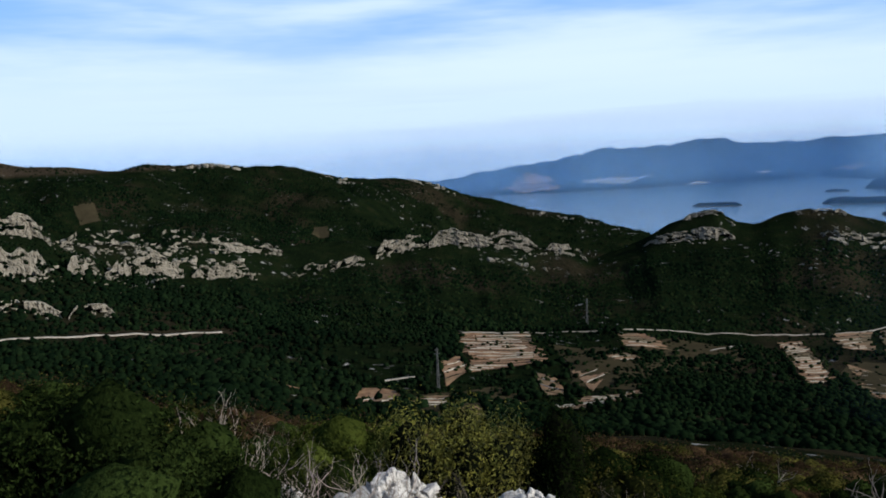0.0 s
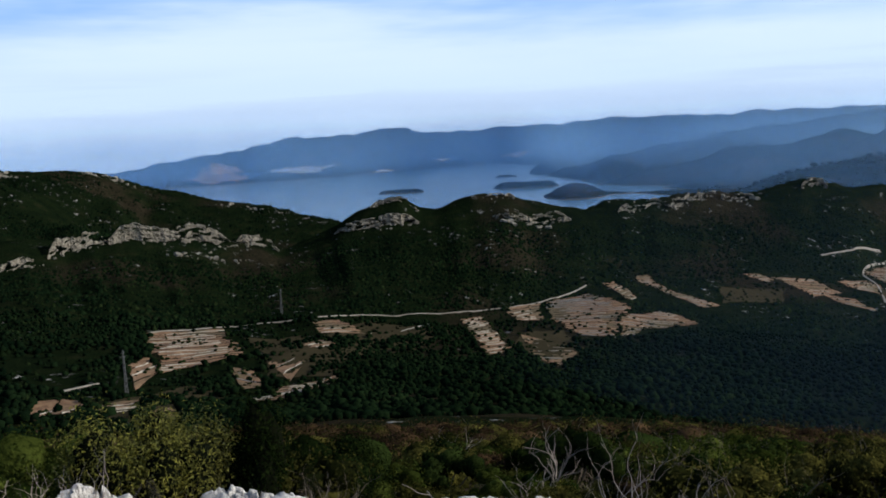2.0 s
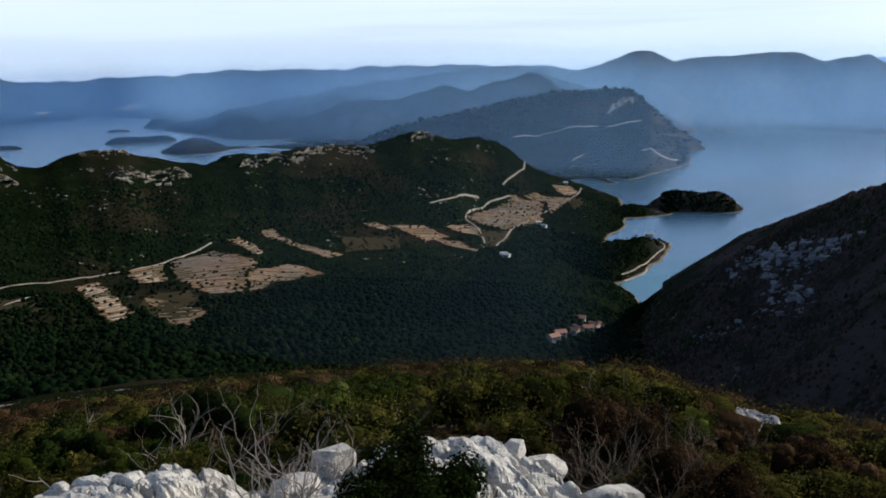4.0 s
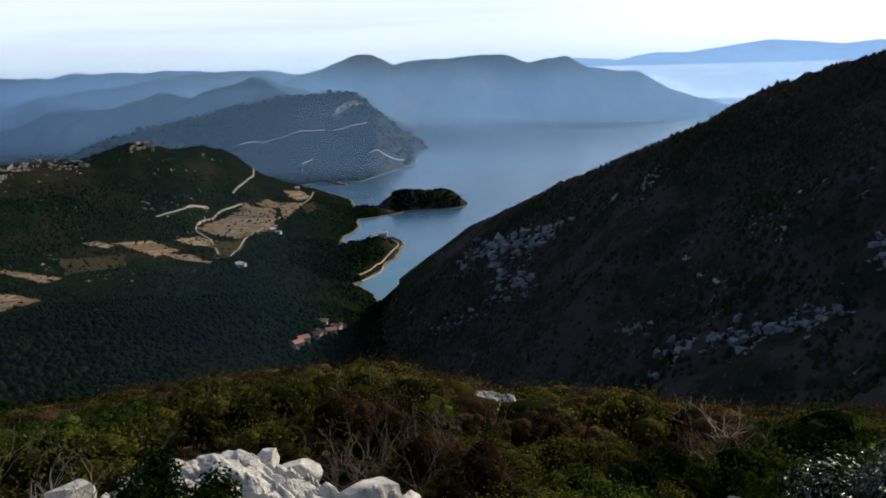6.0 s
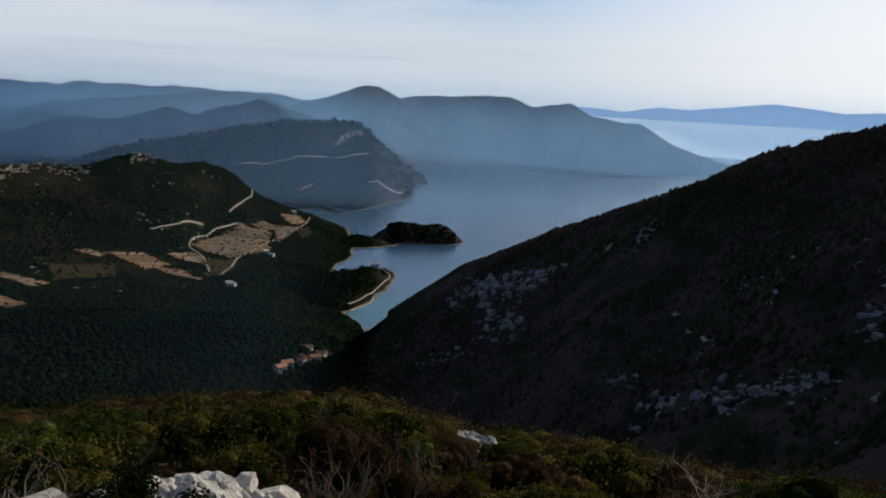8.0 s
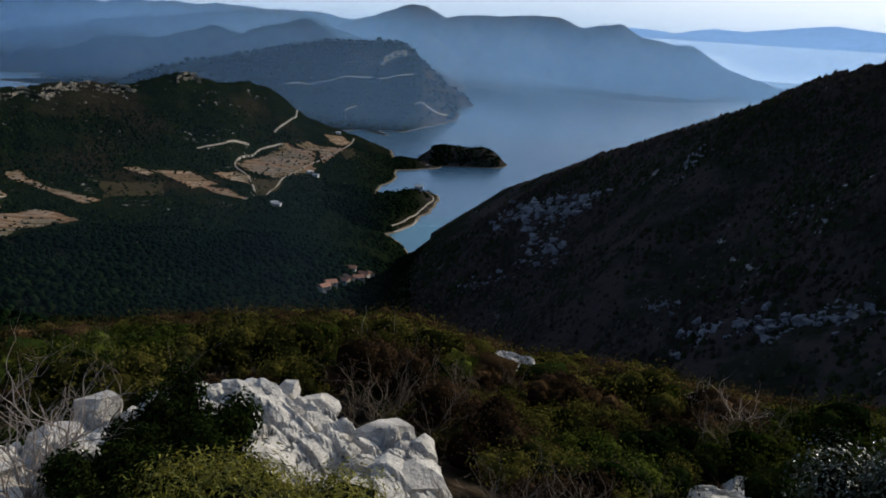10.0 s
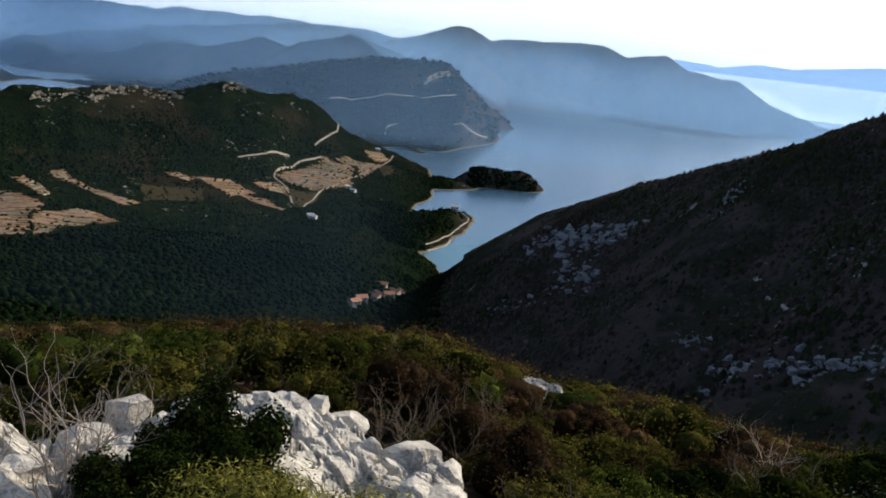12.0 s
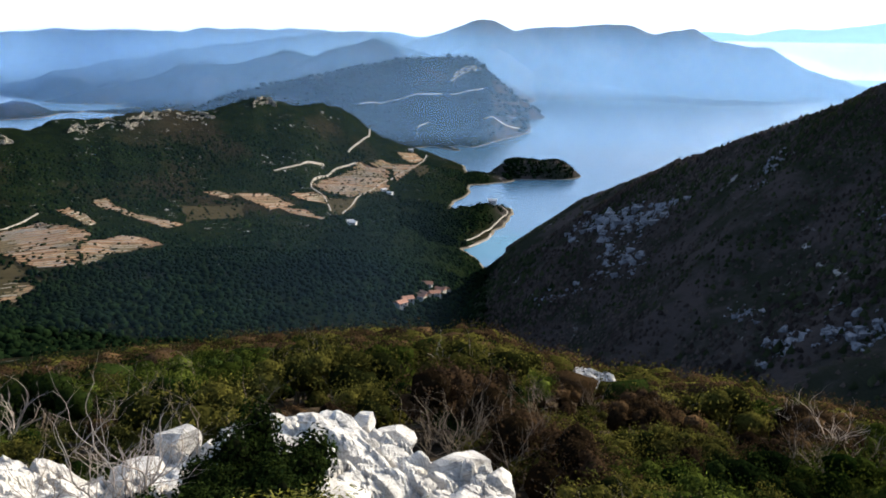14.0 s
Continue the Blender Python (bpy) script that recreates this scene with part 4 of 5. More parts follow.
scree([(30, 850), (70, 860), (100, 870)], 6, 20, 4, "pale limestone ledges below the crag", 26, CLIFF_BLOCKS)
scree([(380, 850), (430, 850)], 8, 16, 4, "pale limestone ledges below the crag", 27, CLIFF_BLOCKS)


def bare_patch(poly, material, label, cells=14, clear=True):
    """Ground without cover, laid over the slope."""
    p = np.array(poly, float)
    c = p.mean(0)
    ring = []
    for (x0, y0), (x1, y1) in zip(p, np.roll(p, -1, 0)):
        for t in np.linspace(0, 1, 6, endpoint=False):
            ring.append((x0 + t * (x1 - x0), y0 + t * (y1 - y0)))
    ring = np.array(ring + ring[:1])
    ring = c + (ring - c) * (1 + 0.16 * fbm(ring[:, 0], ring[:, 1], 40, 7))[:, None]
    g = []
    for k in np.linspace(0.02, 1, cells):
        q = c + (ring - c) * k
        g.append(np.column_stack([q, on_ground(q[:, 0], q[:, 1]) + (2.5 if np.hypot(*c) > 2500 else 0.8) * (1.2 - k)]))
    ob = new("bare_slope", grid_mesh("bare_slope", np.stack(g)[::-1], material))
    if clear:
        CLEARED.append([tuple(q) for q in poly])
    return tagged(ob, label, "bare slope", "bare slopes")


BARE_EARTH = plain("bare_brown_earth", (0.040, 0.033, 0.018), 0.95, grain=9)
FAR_BARE, BURNT = "tan bare slope and quarry above the far shore", "brown bare clearing in the hillside scrub"
bare_patch([(217, 3469), (281, 3723), (383, 3780), (494, 3801), (440, 3479), (310, 3401)], SOIL, FAR_BARE)
bare_patch([(549, 3538), (655, 3751), (766, 3654), (886, 3622), (731, 3541)], GRAVEL, FAR_BARE)
bare_patch([(943, 3574), (1035, 3656), (1163, 3693), (1068, 3463)], GRAVEL, FAR_BARE)
bare_patch([(1340, 3817), (1405, 3851), (1425, 3834), (1371, 3797)], GRAVEL, FAR_BARE)
bare_patch([(1689, 3942), (1809, 3883), (1862, 3632), (1715, 3684)], SOIL, FAR_BARE)
FALLOW = "brown fallow ground with scattered bushes between the fields"
bare_patch([(62, 560), (66, 500), (60, 440), (92, 425), (108, 480), (100, 560)], BARE_EARTH, FALLOW, clear=False)
bare_patch([(-30, 345), (-8, 322), (22, 330), (42, 400), (20, 420), (-15, 405)], BARE_EARTH, FALLOW, clear=False)
bare_patch([(105, 545), (112, 480), (160, 500), (200, 560), (160, 600)], BARE_EARTH, FALLOW, clear=False)
bare_patch([(215, 430), (260, 470), (280, 540), (255, 540), (220, 500)], BARE_EARTH, FALLOW, clear=False)
bare_patch([(460, 600), (520, 600), (560, 640), (500, 660)], BARE_EARTH, FALLOW, clear=False)
bare_patch([(600, 560), (660, 590), (720, 640), (660, 640)], BARE_EARTH, FALLOW, clear=False)
bare_patch([(900, 690), (960, 720), (1010, 760), (960, 750)], BARE_EARTH, FALLOW, clear=False)
bare_patch([(-470, 1130), (-494, 1171), (-475, 1190), (-450, 1150)], BARE_EARTH, BURNT)
bare_patch([(-190, 1230), (-194, 1286), (-174, 1292), (-165, 1240)], BARE_EARTH, BURNT)


# ---------------------------------------------------------------- woods and scrub
def icosahedron():
    bm = bmesh.new()
    bmesh.ops.create_icosphere(bm, subdivisions=1, radius=1.0)
    v = np.array([x.co[:] for x in bm.verts])
    f = np.array([[x.index for x in y.verts] for y in bm.faces])
    bm.free()
    return v, f


CROWN_V, CROWN_F = icosahedron()
CROWN_TOP_F = CROWN_F[CROWN_V[CROWN_F][:, :, 2].mean(1) > -0.5]


_ring = np.radians(np.arange(0, 360, 60))
TUFT_V = np.concatenate([np.stack([np.cos(_ring), np.sin(_ring), 0 * _ring - 0.9], 1), [[0, 0, 0.9]]])
TUFT_F = np.array([[k, (k + 1) % 6, 6] for k in range(6)])


def clump_stuff(name, label, category, x, y, z, wide, tall, material, clumps, seed):
    """Many crowns in one mesh, each of a few uneven clumps."""
    rng = np.random.default_rng(seed)
    n = len(x)
    vs, fs = [], []
    ICO_V, ICO_F = (TUFT_V, TUFT_F) if clumps == 0 else (CROWN_V, CROWN_TOP_F)
    clumps = max(1, clumps)
    for c in range(clumps):
        k = np.ones((n, 1)) if clumps == 1 else rng.uniform(0.5, 0.85, (n, 1))
        ang = rng.uniform(0, 6.28, (n, 1))
        off = rng.uniform(0.1, 0.45, (n, 1)) * (0 if clumps == 1 else 1)
        lift = 0.45 if clumps == 1 else None
        cx = x[:, None] + np.cos(ang) * off * wide[:, None]
        cy = y[:, None] + np.sin(ang) * off * wide[:, None]
        lz = np.full((n, 1), 0.45) if lift else (0.30 + 0.45 * c / max(1, clumps - 1)) * np.ones((n, 1)) + rng.uniform(-0.08, 0.08, (n, 1))
        k2 = k * (1 - 0.30 * c / max(1, clumps - 1))
        j = 1 + rng.uniform(-0.28, 0.28, (n, len(ICO_V), 1))
        v = ICO_V[None] * j
        spin = rng.uniform(0, 6.28, (n, 1))
        vx = v[..., 0] * np.cos(spin) - v[..., 1] * np.sin(spin)
        vy = v[..., 0] * np.sin(spin) + v[..., 1] * np.cos(spin)
        vs.append(np.stack([cx + vx * k2 * wide[:, None] * 0.6, cy + vy * k2 * wide[:, None] * 0.6, z[:, None] + tall[:, None] * (lz + v[..., 2] * 0.45 * k2)], -1).reshape(-1, 3))
        fs.append((ICO_F[None] + (np.arange(n) * len(ICO_V))[:, None, None]).reshape(-1, 3) + c * n * len(ICO_V))
    v, f = np.concatenate(vs), np.concatenate(fs)
    me = bpy.data.meshes.new(name)
    me.vertices.add(len(v))
    me.vertices.foreach_set("co", v.reshape(-1).astype(np.float32))
    me.loops.add(f.size)
    me.loops.foreach_set("vertex_index", f.reshape(-1).astype(np.int32))
    me.polygons.add(len(f))
    me.polygons.foreach_set("loop_start", np.arange(0, f.size, 3, dtype=np.int32))
    me.update(calc_edges=True)
    me.polygons.foreach_set("use_smooth", [True] * len(f))
    me.materials.append(material)
    return tagged(new(name, me), label, category, kind="stuff")


def spread(seed, count, az0, az1, r0, r1, thin=None):
    """Random places in a sector, clear of fields, tracks, cliffs and water; thin(x, y) is the chance to keep one."""
    rng = np.random.default_rng(seed)
    a = np.radians(rng.uniform(az0, az1, count))
    r = np.sqrt(rng.uniform(r0 * r0, r1 * r1, count))
    x, y = r * np.sin(a), r * np.cos(a)
    ok = on_ground(x, y) > 1.5
    if thin is not None:
        ok &= rng.uniform(0, 1, count) < thin(x, y)
    for poly in CLEARED:
        ok &= ~(inside(poly, x, y) & (rng.uniform(0, 1, count) < 0.97))
        # the ground before a field is kept low, as goats and ploughs leave it
        r_in = 1 + (24 if poly[0][0] < 100 and poly[0][1] < 560 else 11) / r
        ok &= ~(inside(poly, x * r_in, y * r_in) & (rng.uniform(0, 1, count) < 0.78))
    for xy in TRACKS:
        d, _, _ = to_polyline(x, y, np.column_stack([xy[::4], 0 * xy[::4, 0]]) if len(xy) > 8 else np.column_stack([xy, 0 * xy[:, 0]]))
        ok &= d > (5.5 if xy[0][0] < -150 else 4.0)
    for p, tall in BARE:
        d, _, rc = to_polyline(x, y, np.column_stack([p, 0 * p[:, 0]]))
        ok &= ~((d < 0.9 * tall) & (np.hypot(x, y) < rc + 4) & (rng.uniform(0, 1, count) < 0.40))
    x, y = x[ok], y[ok]
    return x, y, on_ground(x, y), rng


def wood(seed, count, az0, az1, r0, r1, size, material, clumps, label, name="wood", category="woodland", thin=None):
    x, y, z, rng = spread(seed, count, az0, az1, r0, r1, thin)
    az = np.degrees(np.arctan2(x, y))
    rc, _ = line_at(CREST, az)
    low = np.clip(np.abs(np.hypot(x, y) - rc) / 110, 0.38, 1) if r1 < 1400 else 1.0
    wide = size * low * rng.uniform(0.45, 1.15, len(x)) * np.clip(1.15 + 0.45 * fbm(x, y, 45, 76), 0.6, 1.7)
    clump_stuff(name, label, category, x, y, z - 0.3, wide, wide * rng.uniform(0.8, 1.4, len(x)) * (1.0 if r0 < 600 else 0.75), material, clumps, seed + 1)


CLEARED.append([(772, 478), (820, 500), (812, 524), (786, 512)])


def open_land(x, y):
    return np.clip(0.75 + 0.9 * fbm(x, y, 90, 71), 0.12, 1)


def spur_thin(x, y):
    return np.clip(0.25 + 1.5 * fbm(x, y, 34, 75), 0.03, 1)


def floor_thin(x, y):
    """Few trees between the fields, dense woods elsewhere."""
    r, az = np.hypot(x, y), np.degrees(np.arctan2(x, y))
    lo, _ = line_at(LOWER, az)
    hi, _ = line_at(UPPER, az)
    between = (r > lo) & (r < hi) & (az > -12) & (az < 54)
    return np.where(between, np.clip(0.36 + 0.8 * fbm(x, y, 50, 73), 0.08, 0.9), np.clip(0.95 + 0.5 * fbm(x, y, 80, 74), 0.3, 1))


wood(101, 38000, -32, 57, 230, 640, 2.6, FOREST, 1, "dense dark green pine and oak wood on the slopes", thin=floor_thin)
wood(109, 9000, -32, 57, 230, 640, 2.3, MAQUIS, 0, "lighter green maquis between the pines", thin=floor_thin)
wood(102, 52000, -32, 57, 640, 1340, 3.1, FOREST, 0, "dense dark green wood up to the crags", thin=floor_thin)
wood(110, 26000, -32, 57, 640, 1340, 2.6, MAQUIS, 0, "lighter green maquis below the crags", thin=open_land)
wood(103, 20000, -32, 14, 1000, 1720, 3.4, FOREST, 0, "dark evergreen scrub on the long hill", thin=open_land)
wood(104, 44000, 56, 99, 205, 520, 1.5, SCRUB, 0, "low brown scrub on the shaded spur", "scrub", "scrub", thin=open_land)
wood(111, 20000, 56, 99, 205, 560, 1.9, SPUR_GREEN, 0, "dark olive bushes in patches on the shaded spur", "scrub", "scrub", thin=spur_thin)
wood(106, 800, 58, 62.5, 1195, 1285, 6.5, FOREST, 2, "dense pines covering the islet")
wood(108, 4200, 36, 61, 1440, 2250, 8.5, FOREST, 1, "dark evergreen scrub on the headland", thin=open_land)
wood(107, 1100, 51, 59, 800, 1010, 4.5, FOREST, 2, "pines on the low point in the bay")
_hx, _hy = np.array(HEDGE).T
_rng2 = np.random.default_rng(77)
_hw = _rng2.uniform(0.9, 2.6, len(_hx))
clump_stuff("hedge", "dark bushes grown up along the terrace walls", "hedge", _hx, _hy, on_ground(_hx, _hy) + 0.2, _hw, _hw * _rng2.uniform(0.6, 1.0, len(_hx)), MAQUIS, 1, 78)


# ---------------------------------------------------------------- houses and masts
def box(x0, x1, y0, y1, z0, z1):
    bm = bmesh.new()
    bmesh.ops.create_cube(bm, size=1.0, matrix=Matrix.Translation(((x0 + x1) / 2, (y0 + y1) / 2, (z0 + z1) / 2)) @ Matrix.Diagonal((x1 - x0, y1 - y0, z1 - z0, 1)))
    bmesh.ops.bevel(bm, geom=bm.edges[:], offset=0.05, segments=1, affect="EDGES")
    return bm


def house(x, y, turn, w, d, h, roof, label):
    top = thing("house", label, "house", pose(x, y, ground_at(x, y) - 0.6, 0, 0, turn), group="houses by the bay")
    part("wall", box(-w / 2, w / 2, -d / 2, d / 2, 0, h), PLASTER, top)
    bm = bmesh.new()
    e, p = 0.5, d * 0.28
    vs = [bm.verts.new(c) for c in ((-w / 2 - e, -d / 2 - e, h - 0.1), (w / 2 + e, -d / 2 - e, h - 0.1), (w / 2 + e, d / 2 + e, h - 0.1), (-w / 2 - e, d / 2 + e, h - 0.1), (-w / 2 - e, 0, h + p), (w / 2 + e, 0, h + p))]
    for f in ((0, 1, 5, 4), (2, 3, 4, 5), (0, 4, 3), (1, 2, 5), (0, 3, 2, 1)):
        bm.faces.new([vs[i] for i in f])
    part("roof", bm, roof, top)
    for i in range(max(2, int(w / 3.2))):
        cx = -w / 2 + (i + 0.5) * w / max(2, int(w / 3.2))
        part("window", box(cx - 0.5, cx + 0.5, -d / 2 - 0.06, -d / 2 + 0.1, h * 0.55, h * 0.55 + 1.3), DARK_GLASS, top)
    part("door", box(-0.5, 0.5, -d / 2 - 0.07, -d / 2 + 0.1, 0.6, 2.7), DARK_GLASS, top)
    return top


WHITE_HOUSE, RED_HOUSE = "white plastered house with a pale roof on the wooded point", "small stone house with an orange tiled roof"
house(830, 533, -58, 9, 6, 5.5, PLASTER, WHITE_HOUSE)
for hx, hy, ht in ((391, 309, 20), (414, 317, -30), (425, 322, -55), (437, 323, 10), (450, 328, -35), (459, 331, -60), (446, 336, -10), (380, 305, 40)):
    house(hx, hy, ht - 50, 6.5, 5, 4, ROOF_TILE, RED_HOUSE)
for hx, hy, ht in ((793, 662, 20), (790, 650, -30), (589, 532, 10), (584, 524, -20), (1036, 812, 15)):
    house(hx, hy, ht - 50, 6, 4.5, 3.4, PLASTER, "small white house among trees and fields")


def strut(bm, a, b, w):
    a, b = Vector(a), Vector(b)
    m = (b - a).to_track_quat("Z", "Y").to_matrix().to_4x4()
    bmesh.ops.create_cone(bm, cap_ends=True, segments=5, radius1=w, radius2=w * 0.8, depth=(b - a).length, matrix=Matrix.Translation((a + b) / 2) @ m)


def mast(x, y, h):
    top = thing("power_mast", "slim grey steel lattice power mast above the trees", "power mast", pose(x, y, ground_at(x, y) - 0.5, 0, 0, 20), group="power masts")
    for sx, sy in ((-1, -1), (1, -1), (1, 1), (-1, 1)):
        bm = bmesh.new()
        strut(bm, (sx * 0.6, sy * 0.6, 0), (sx * 0.15, sy * 0.15, h), 0.12)
        part("leg", bm, STEEL, top)
    for k in range(7):
        z0, z1 = h * k / 7, h * (k + 1) / 7
        a, b = 0.6 - 0.45 * k / 7, 0.6 - 0.45 * (k + 1) / 7
        bm = bmesh.new()
        strut(bm, (-a, -a, z0), (b, -b, z1), 0.09)
        strut(bm, (a, a, z0), (-b, b, z1), 0.09)
        strut(bm, (-a, a, z0), (-b, -b, z1), 0.09)
        part("brace", bm, STEEL, top)
    for z, w in ((h * 0.86, 1.5), (h * 0.95, 1.1)):
        bm = bmesh.new()
        strut(bm, (-w, 0, z), (w, 0, z), 0.14)
        part("crossarm", bm, STEEL, top)
    return top


mast(-7, 415, 21)
mast(101, 641, 20)

# ---------------------------------------------------------------- the hilltop: materials
def leaf_material(name, dark, light, rough=0.9, spec=0.0, glow=0.35, patch=3.0):
    """Thin leaves: some sunlight comes through them."""
    k = Mat(name, rough, spec)
    one = k.ramp(k.island(), [(0.0, dark), (0.75, light), (1.0, tuple(min(0.3, v * 1.5) for v in light))])
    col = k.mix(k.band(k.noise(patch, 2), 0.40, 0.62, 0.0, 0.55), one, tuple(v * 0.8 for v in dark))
    # leaf clusters; shade in the gaps is painted dark, for a shrub's dense inside
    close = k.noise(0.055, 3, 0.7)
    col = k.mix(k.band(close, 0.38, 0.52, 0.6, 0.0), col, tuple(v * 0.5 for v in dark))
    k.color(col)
    k.bump(close, 0.05, 0.8)
    t, m = k.n.new("ShaderNodeBsdfTranslucent"), k.n.new("ShaderNodeMixShader")
    k.l.new(col, t.inputs["Color"])
    m.inputs[0].default_value = glow
    k.l.new(k.b.outputs[0], m.inputs[1])
    k.l.new(t.outputs[0], m.inputs[2])
    k.l.new(m.outputs[0], k.n["Material Output"].inputs["Surface"])
    return k.m


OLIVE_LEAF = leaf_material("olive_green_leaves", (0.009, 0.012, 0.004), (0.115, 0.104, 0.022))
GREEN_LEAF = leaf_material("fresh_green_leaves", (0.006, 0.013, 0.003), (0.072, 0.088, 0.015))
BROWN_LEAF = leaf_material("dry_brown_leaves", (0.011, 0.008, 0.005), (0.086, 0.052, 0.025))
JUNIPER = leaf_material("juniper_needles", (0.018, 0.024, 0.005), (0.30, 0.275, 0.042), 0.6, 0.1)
# for dark green shrubs, and as painted shade on the juniper's left side
DARK_LEAF = leaf_material("dark_green_and_shaded_leaves", (0.003, 0.006, 0.002), (0.020, 0.030, 0.007), 0.9, 0.0, 0.2)
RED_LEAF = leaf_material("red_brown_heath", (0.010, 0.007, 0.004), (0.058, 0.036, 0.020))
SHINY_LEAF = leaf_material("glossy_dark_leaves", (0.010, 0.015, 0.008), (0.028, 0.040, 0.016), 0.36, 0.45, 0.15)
# cores of bushes: the shade inside is put into a near-black colour
SHADE = Mat("bush_inner_shade", 1.0, 0.0).color((0.005, 0.006, 0.003)).m
BARK = plain("grey_brown_bark", (0.16, 0.13, 0.10), 0.9, grain=0.05)
DEAD_WOOD = plain("bleached_dead_wood", (0.36, 0.30, 0.25), 0.9, grain=0.05)
LIMESTONE = limestone("white_karst_limestone", (0.62, 0.585, 0.53), 0.40, 0.35)


# ---------------------------------------------------------------- plants
def raw_mesh(name, v, faces, mats, slot=None):
    """Quads (n, 4) or triangles (n, 3) given as a list of arrays."""
    loops = np.concatenate([f.reshape(-1) for f in faces])
    sizes = np.concatenate([np.full(len(f), f.shape[1]) for f in faces])
    me = bpy.data.meshes.new(name)
    me.vertices.add(len(v))
    me.vertices.foreach_set("co", np.asarray(v, np.float32).reshape(-1))
    me.loops.add(len(loops))
    me.loops.foreach_set("vertex_index", loops.astype(np.int32))
    me.polygons.add(len(sizes))
    me.polygons.foreach_set("loop_start", np.concatenate([[0], np.cumsum(sizes)[:-1]]).astype(np.int32))
    me.update(calc_edges=True)
    for m in mats:
        me.materials.append(m)
    if slot is not None:
        me.polygons.foreach_set("material_index", np.asarray(slot, np.int32))
    return me


def leaves_on(rng, centre, reach, n, leaf, wide, ragged=0.3):
    """Pointed leaves scattered over blobs; returns vertices (n * 3, 3)."""
    pick = rng.integers(0, len(centre), n)
    d = rng.normal(size=(n, 3))
    d[:, 2] = np.abs(d[:, 2]) * 0.9 - 0.25
    d /= np.linalg.norm(d, axis=1)[:, None]
    p = centre[pick] + d * reach[pick] * (0.72 + ragged * rng.random((n, 1)) ** 1.5 * 1.3)
    face = d + rng.normal(size=(n, 3)) * 0.45
    axis = np.cross(face, rng.normal(size=(n, 3)))
    axis /= np.linalg.norm(axis, axis=1)[:, None]
    side = np.cross(axis, face)
    side /= np.linalg.norm(side, axis=1)[:, None]
    k = leaf * rng.uniform(0.6, 1.35, (n, 1))
    w = wide * rng.uniform(0.7, 1.3, (n, 1))
    return np.stack([p - axis * k * 0.5 + side * w * 0.5, p + axis * k * 0.5, p - axis * k * 0.5 - side * w * 0.5], 1).reshape(-1, 3)


def blobs(rng, count, spread, tall):
    c = rng.uniform(-1, 1, (count, 3)) * [spread * 0.62, spread * 0.62, 0]
    c[:, 2] = tall * (0.28 + 0.42 * rng.random(count)) * (1 - 0.35 * np.hypot(c[:, 0], c[:, 1]) / spread)
    size = rng.uniform(0.24, 0.46, (count, 1)) * [[spread, spread, tall * 0.72]]
    return c, size


def bush_meshes(seed, spread, tall, n, leaf, wide, lobes, material, ragged=0.3, inner=None):
    """Foliage, its inside painted dark with SHADE unless inner is given, and the stems."""
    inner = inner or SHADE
    rng = np.random.default_rng(seed)
    lobes = int(lobes * 1.5)
    c, size = blobs(rng, lobes, spread, tall)
    v = leaves_on(rng, c, size, n, leaf, wide, ragged)
    quads = np.arange(len(v)).reshape(-1, 3)
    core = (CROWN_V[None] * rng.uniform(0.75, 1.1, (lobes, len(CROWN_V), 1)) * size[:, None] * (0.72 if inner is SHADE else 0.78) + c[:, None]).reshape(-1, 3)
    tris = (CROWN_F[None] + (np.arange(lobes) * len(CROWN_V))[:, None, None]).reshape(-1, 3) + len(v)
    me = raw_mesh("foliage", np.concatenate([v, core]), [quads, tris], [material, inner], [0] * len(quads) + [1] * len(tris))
    bm = bmesh.new()
    r = random.Random(seed)
    for k in range(lobes):
        strut(bm, (r.uniform(-0.1, 0.1) * spread, r.uniform(-0.1, 0.1) * spread, -0.15), tuple(c[k]), 0.014 * max(1, spread))
    st = bpy.data.meshes.new("stem")
    bm.to_mesh(st)
    bm.free()
    st.materials.append(BARK)
    return me, st


def bush(kind, label, az, r, turn=0.0, scale=1.0, sink=0.05, group="", name="shrub"):
    x, y = r * math.sin(radians(az)), r * math.cos(radians(az))
    top = thing(name, label, "shrub", pose(x, y, ground_at(x, y) - sink, 0, 0, turn) @ Matrix.Scale(scale, 4), group)
    part("foliage", kind[0], None, top)
    part("stem", kind[1], None, top, "grey-brown woody stems")
    return top


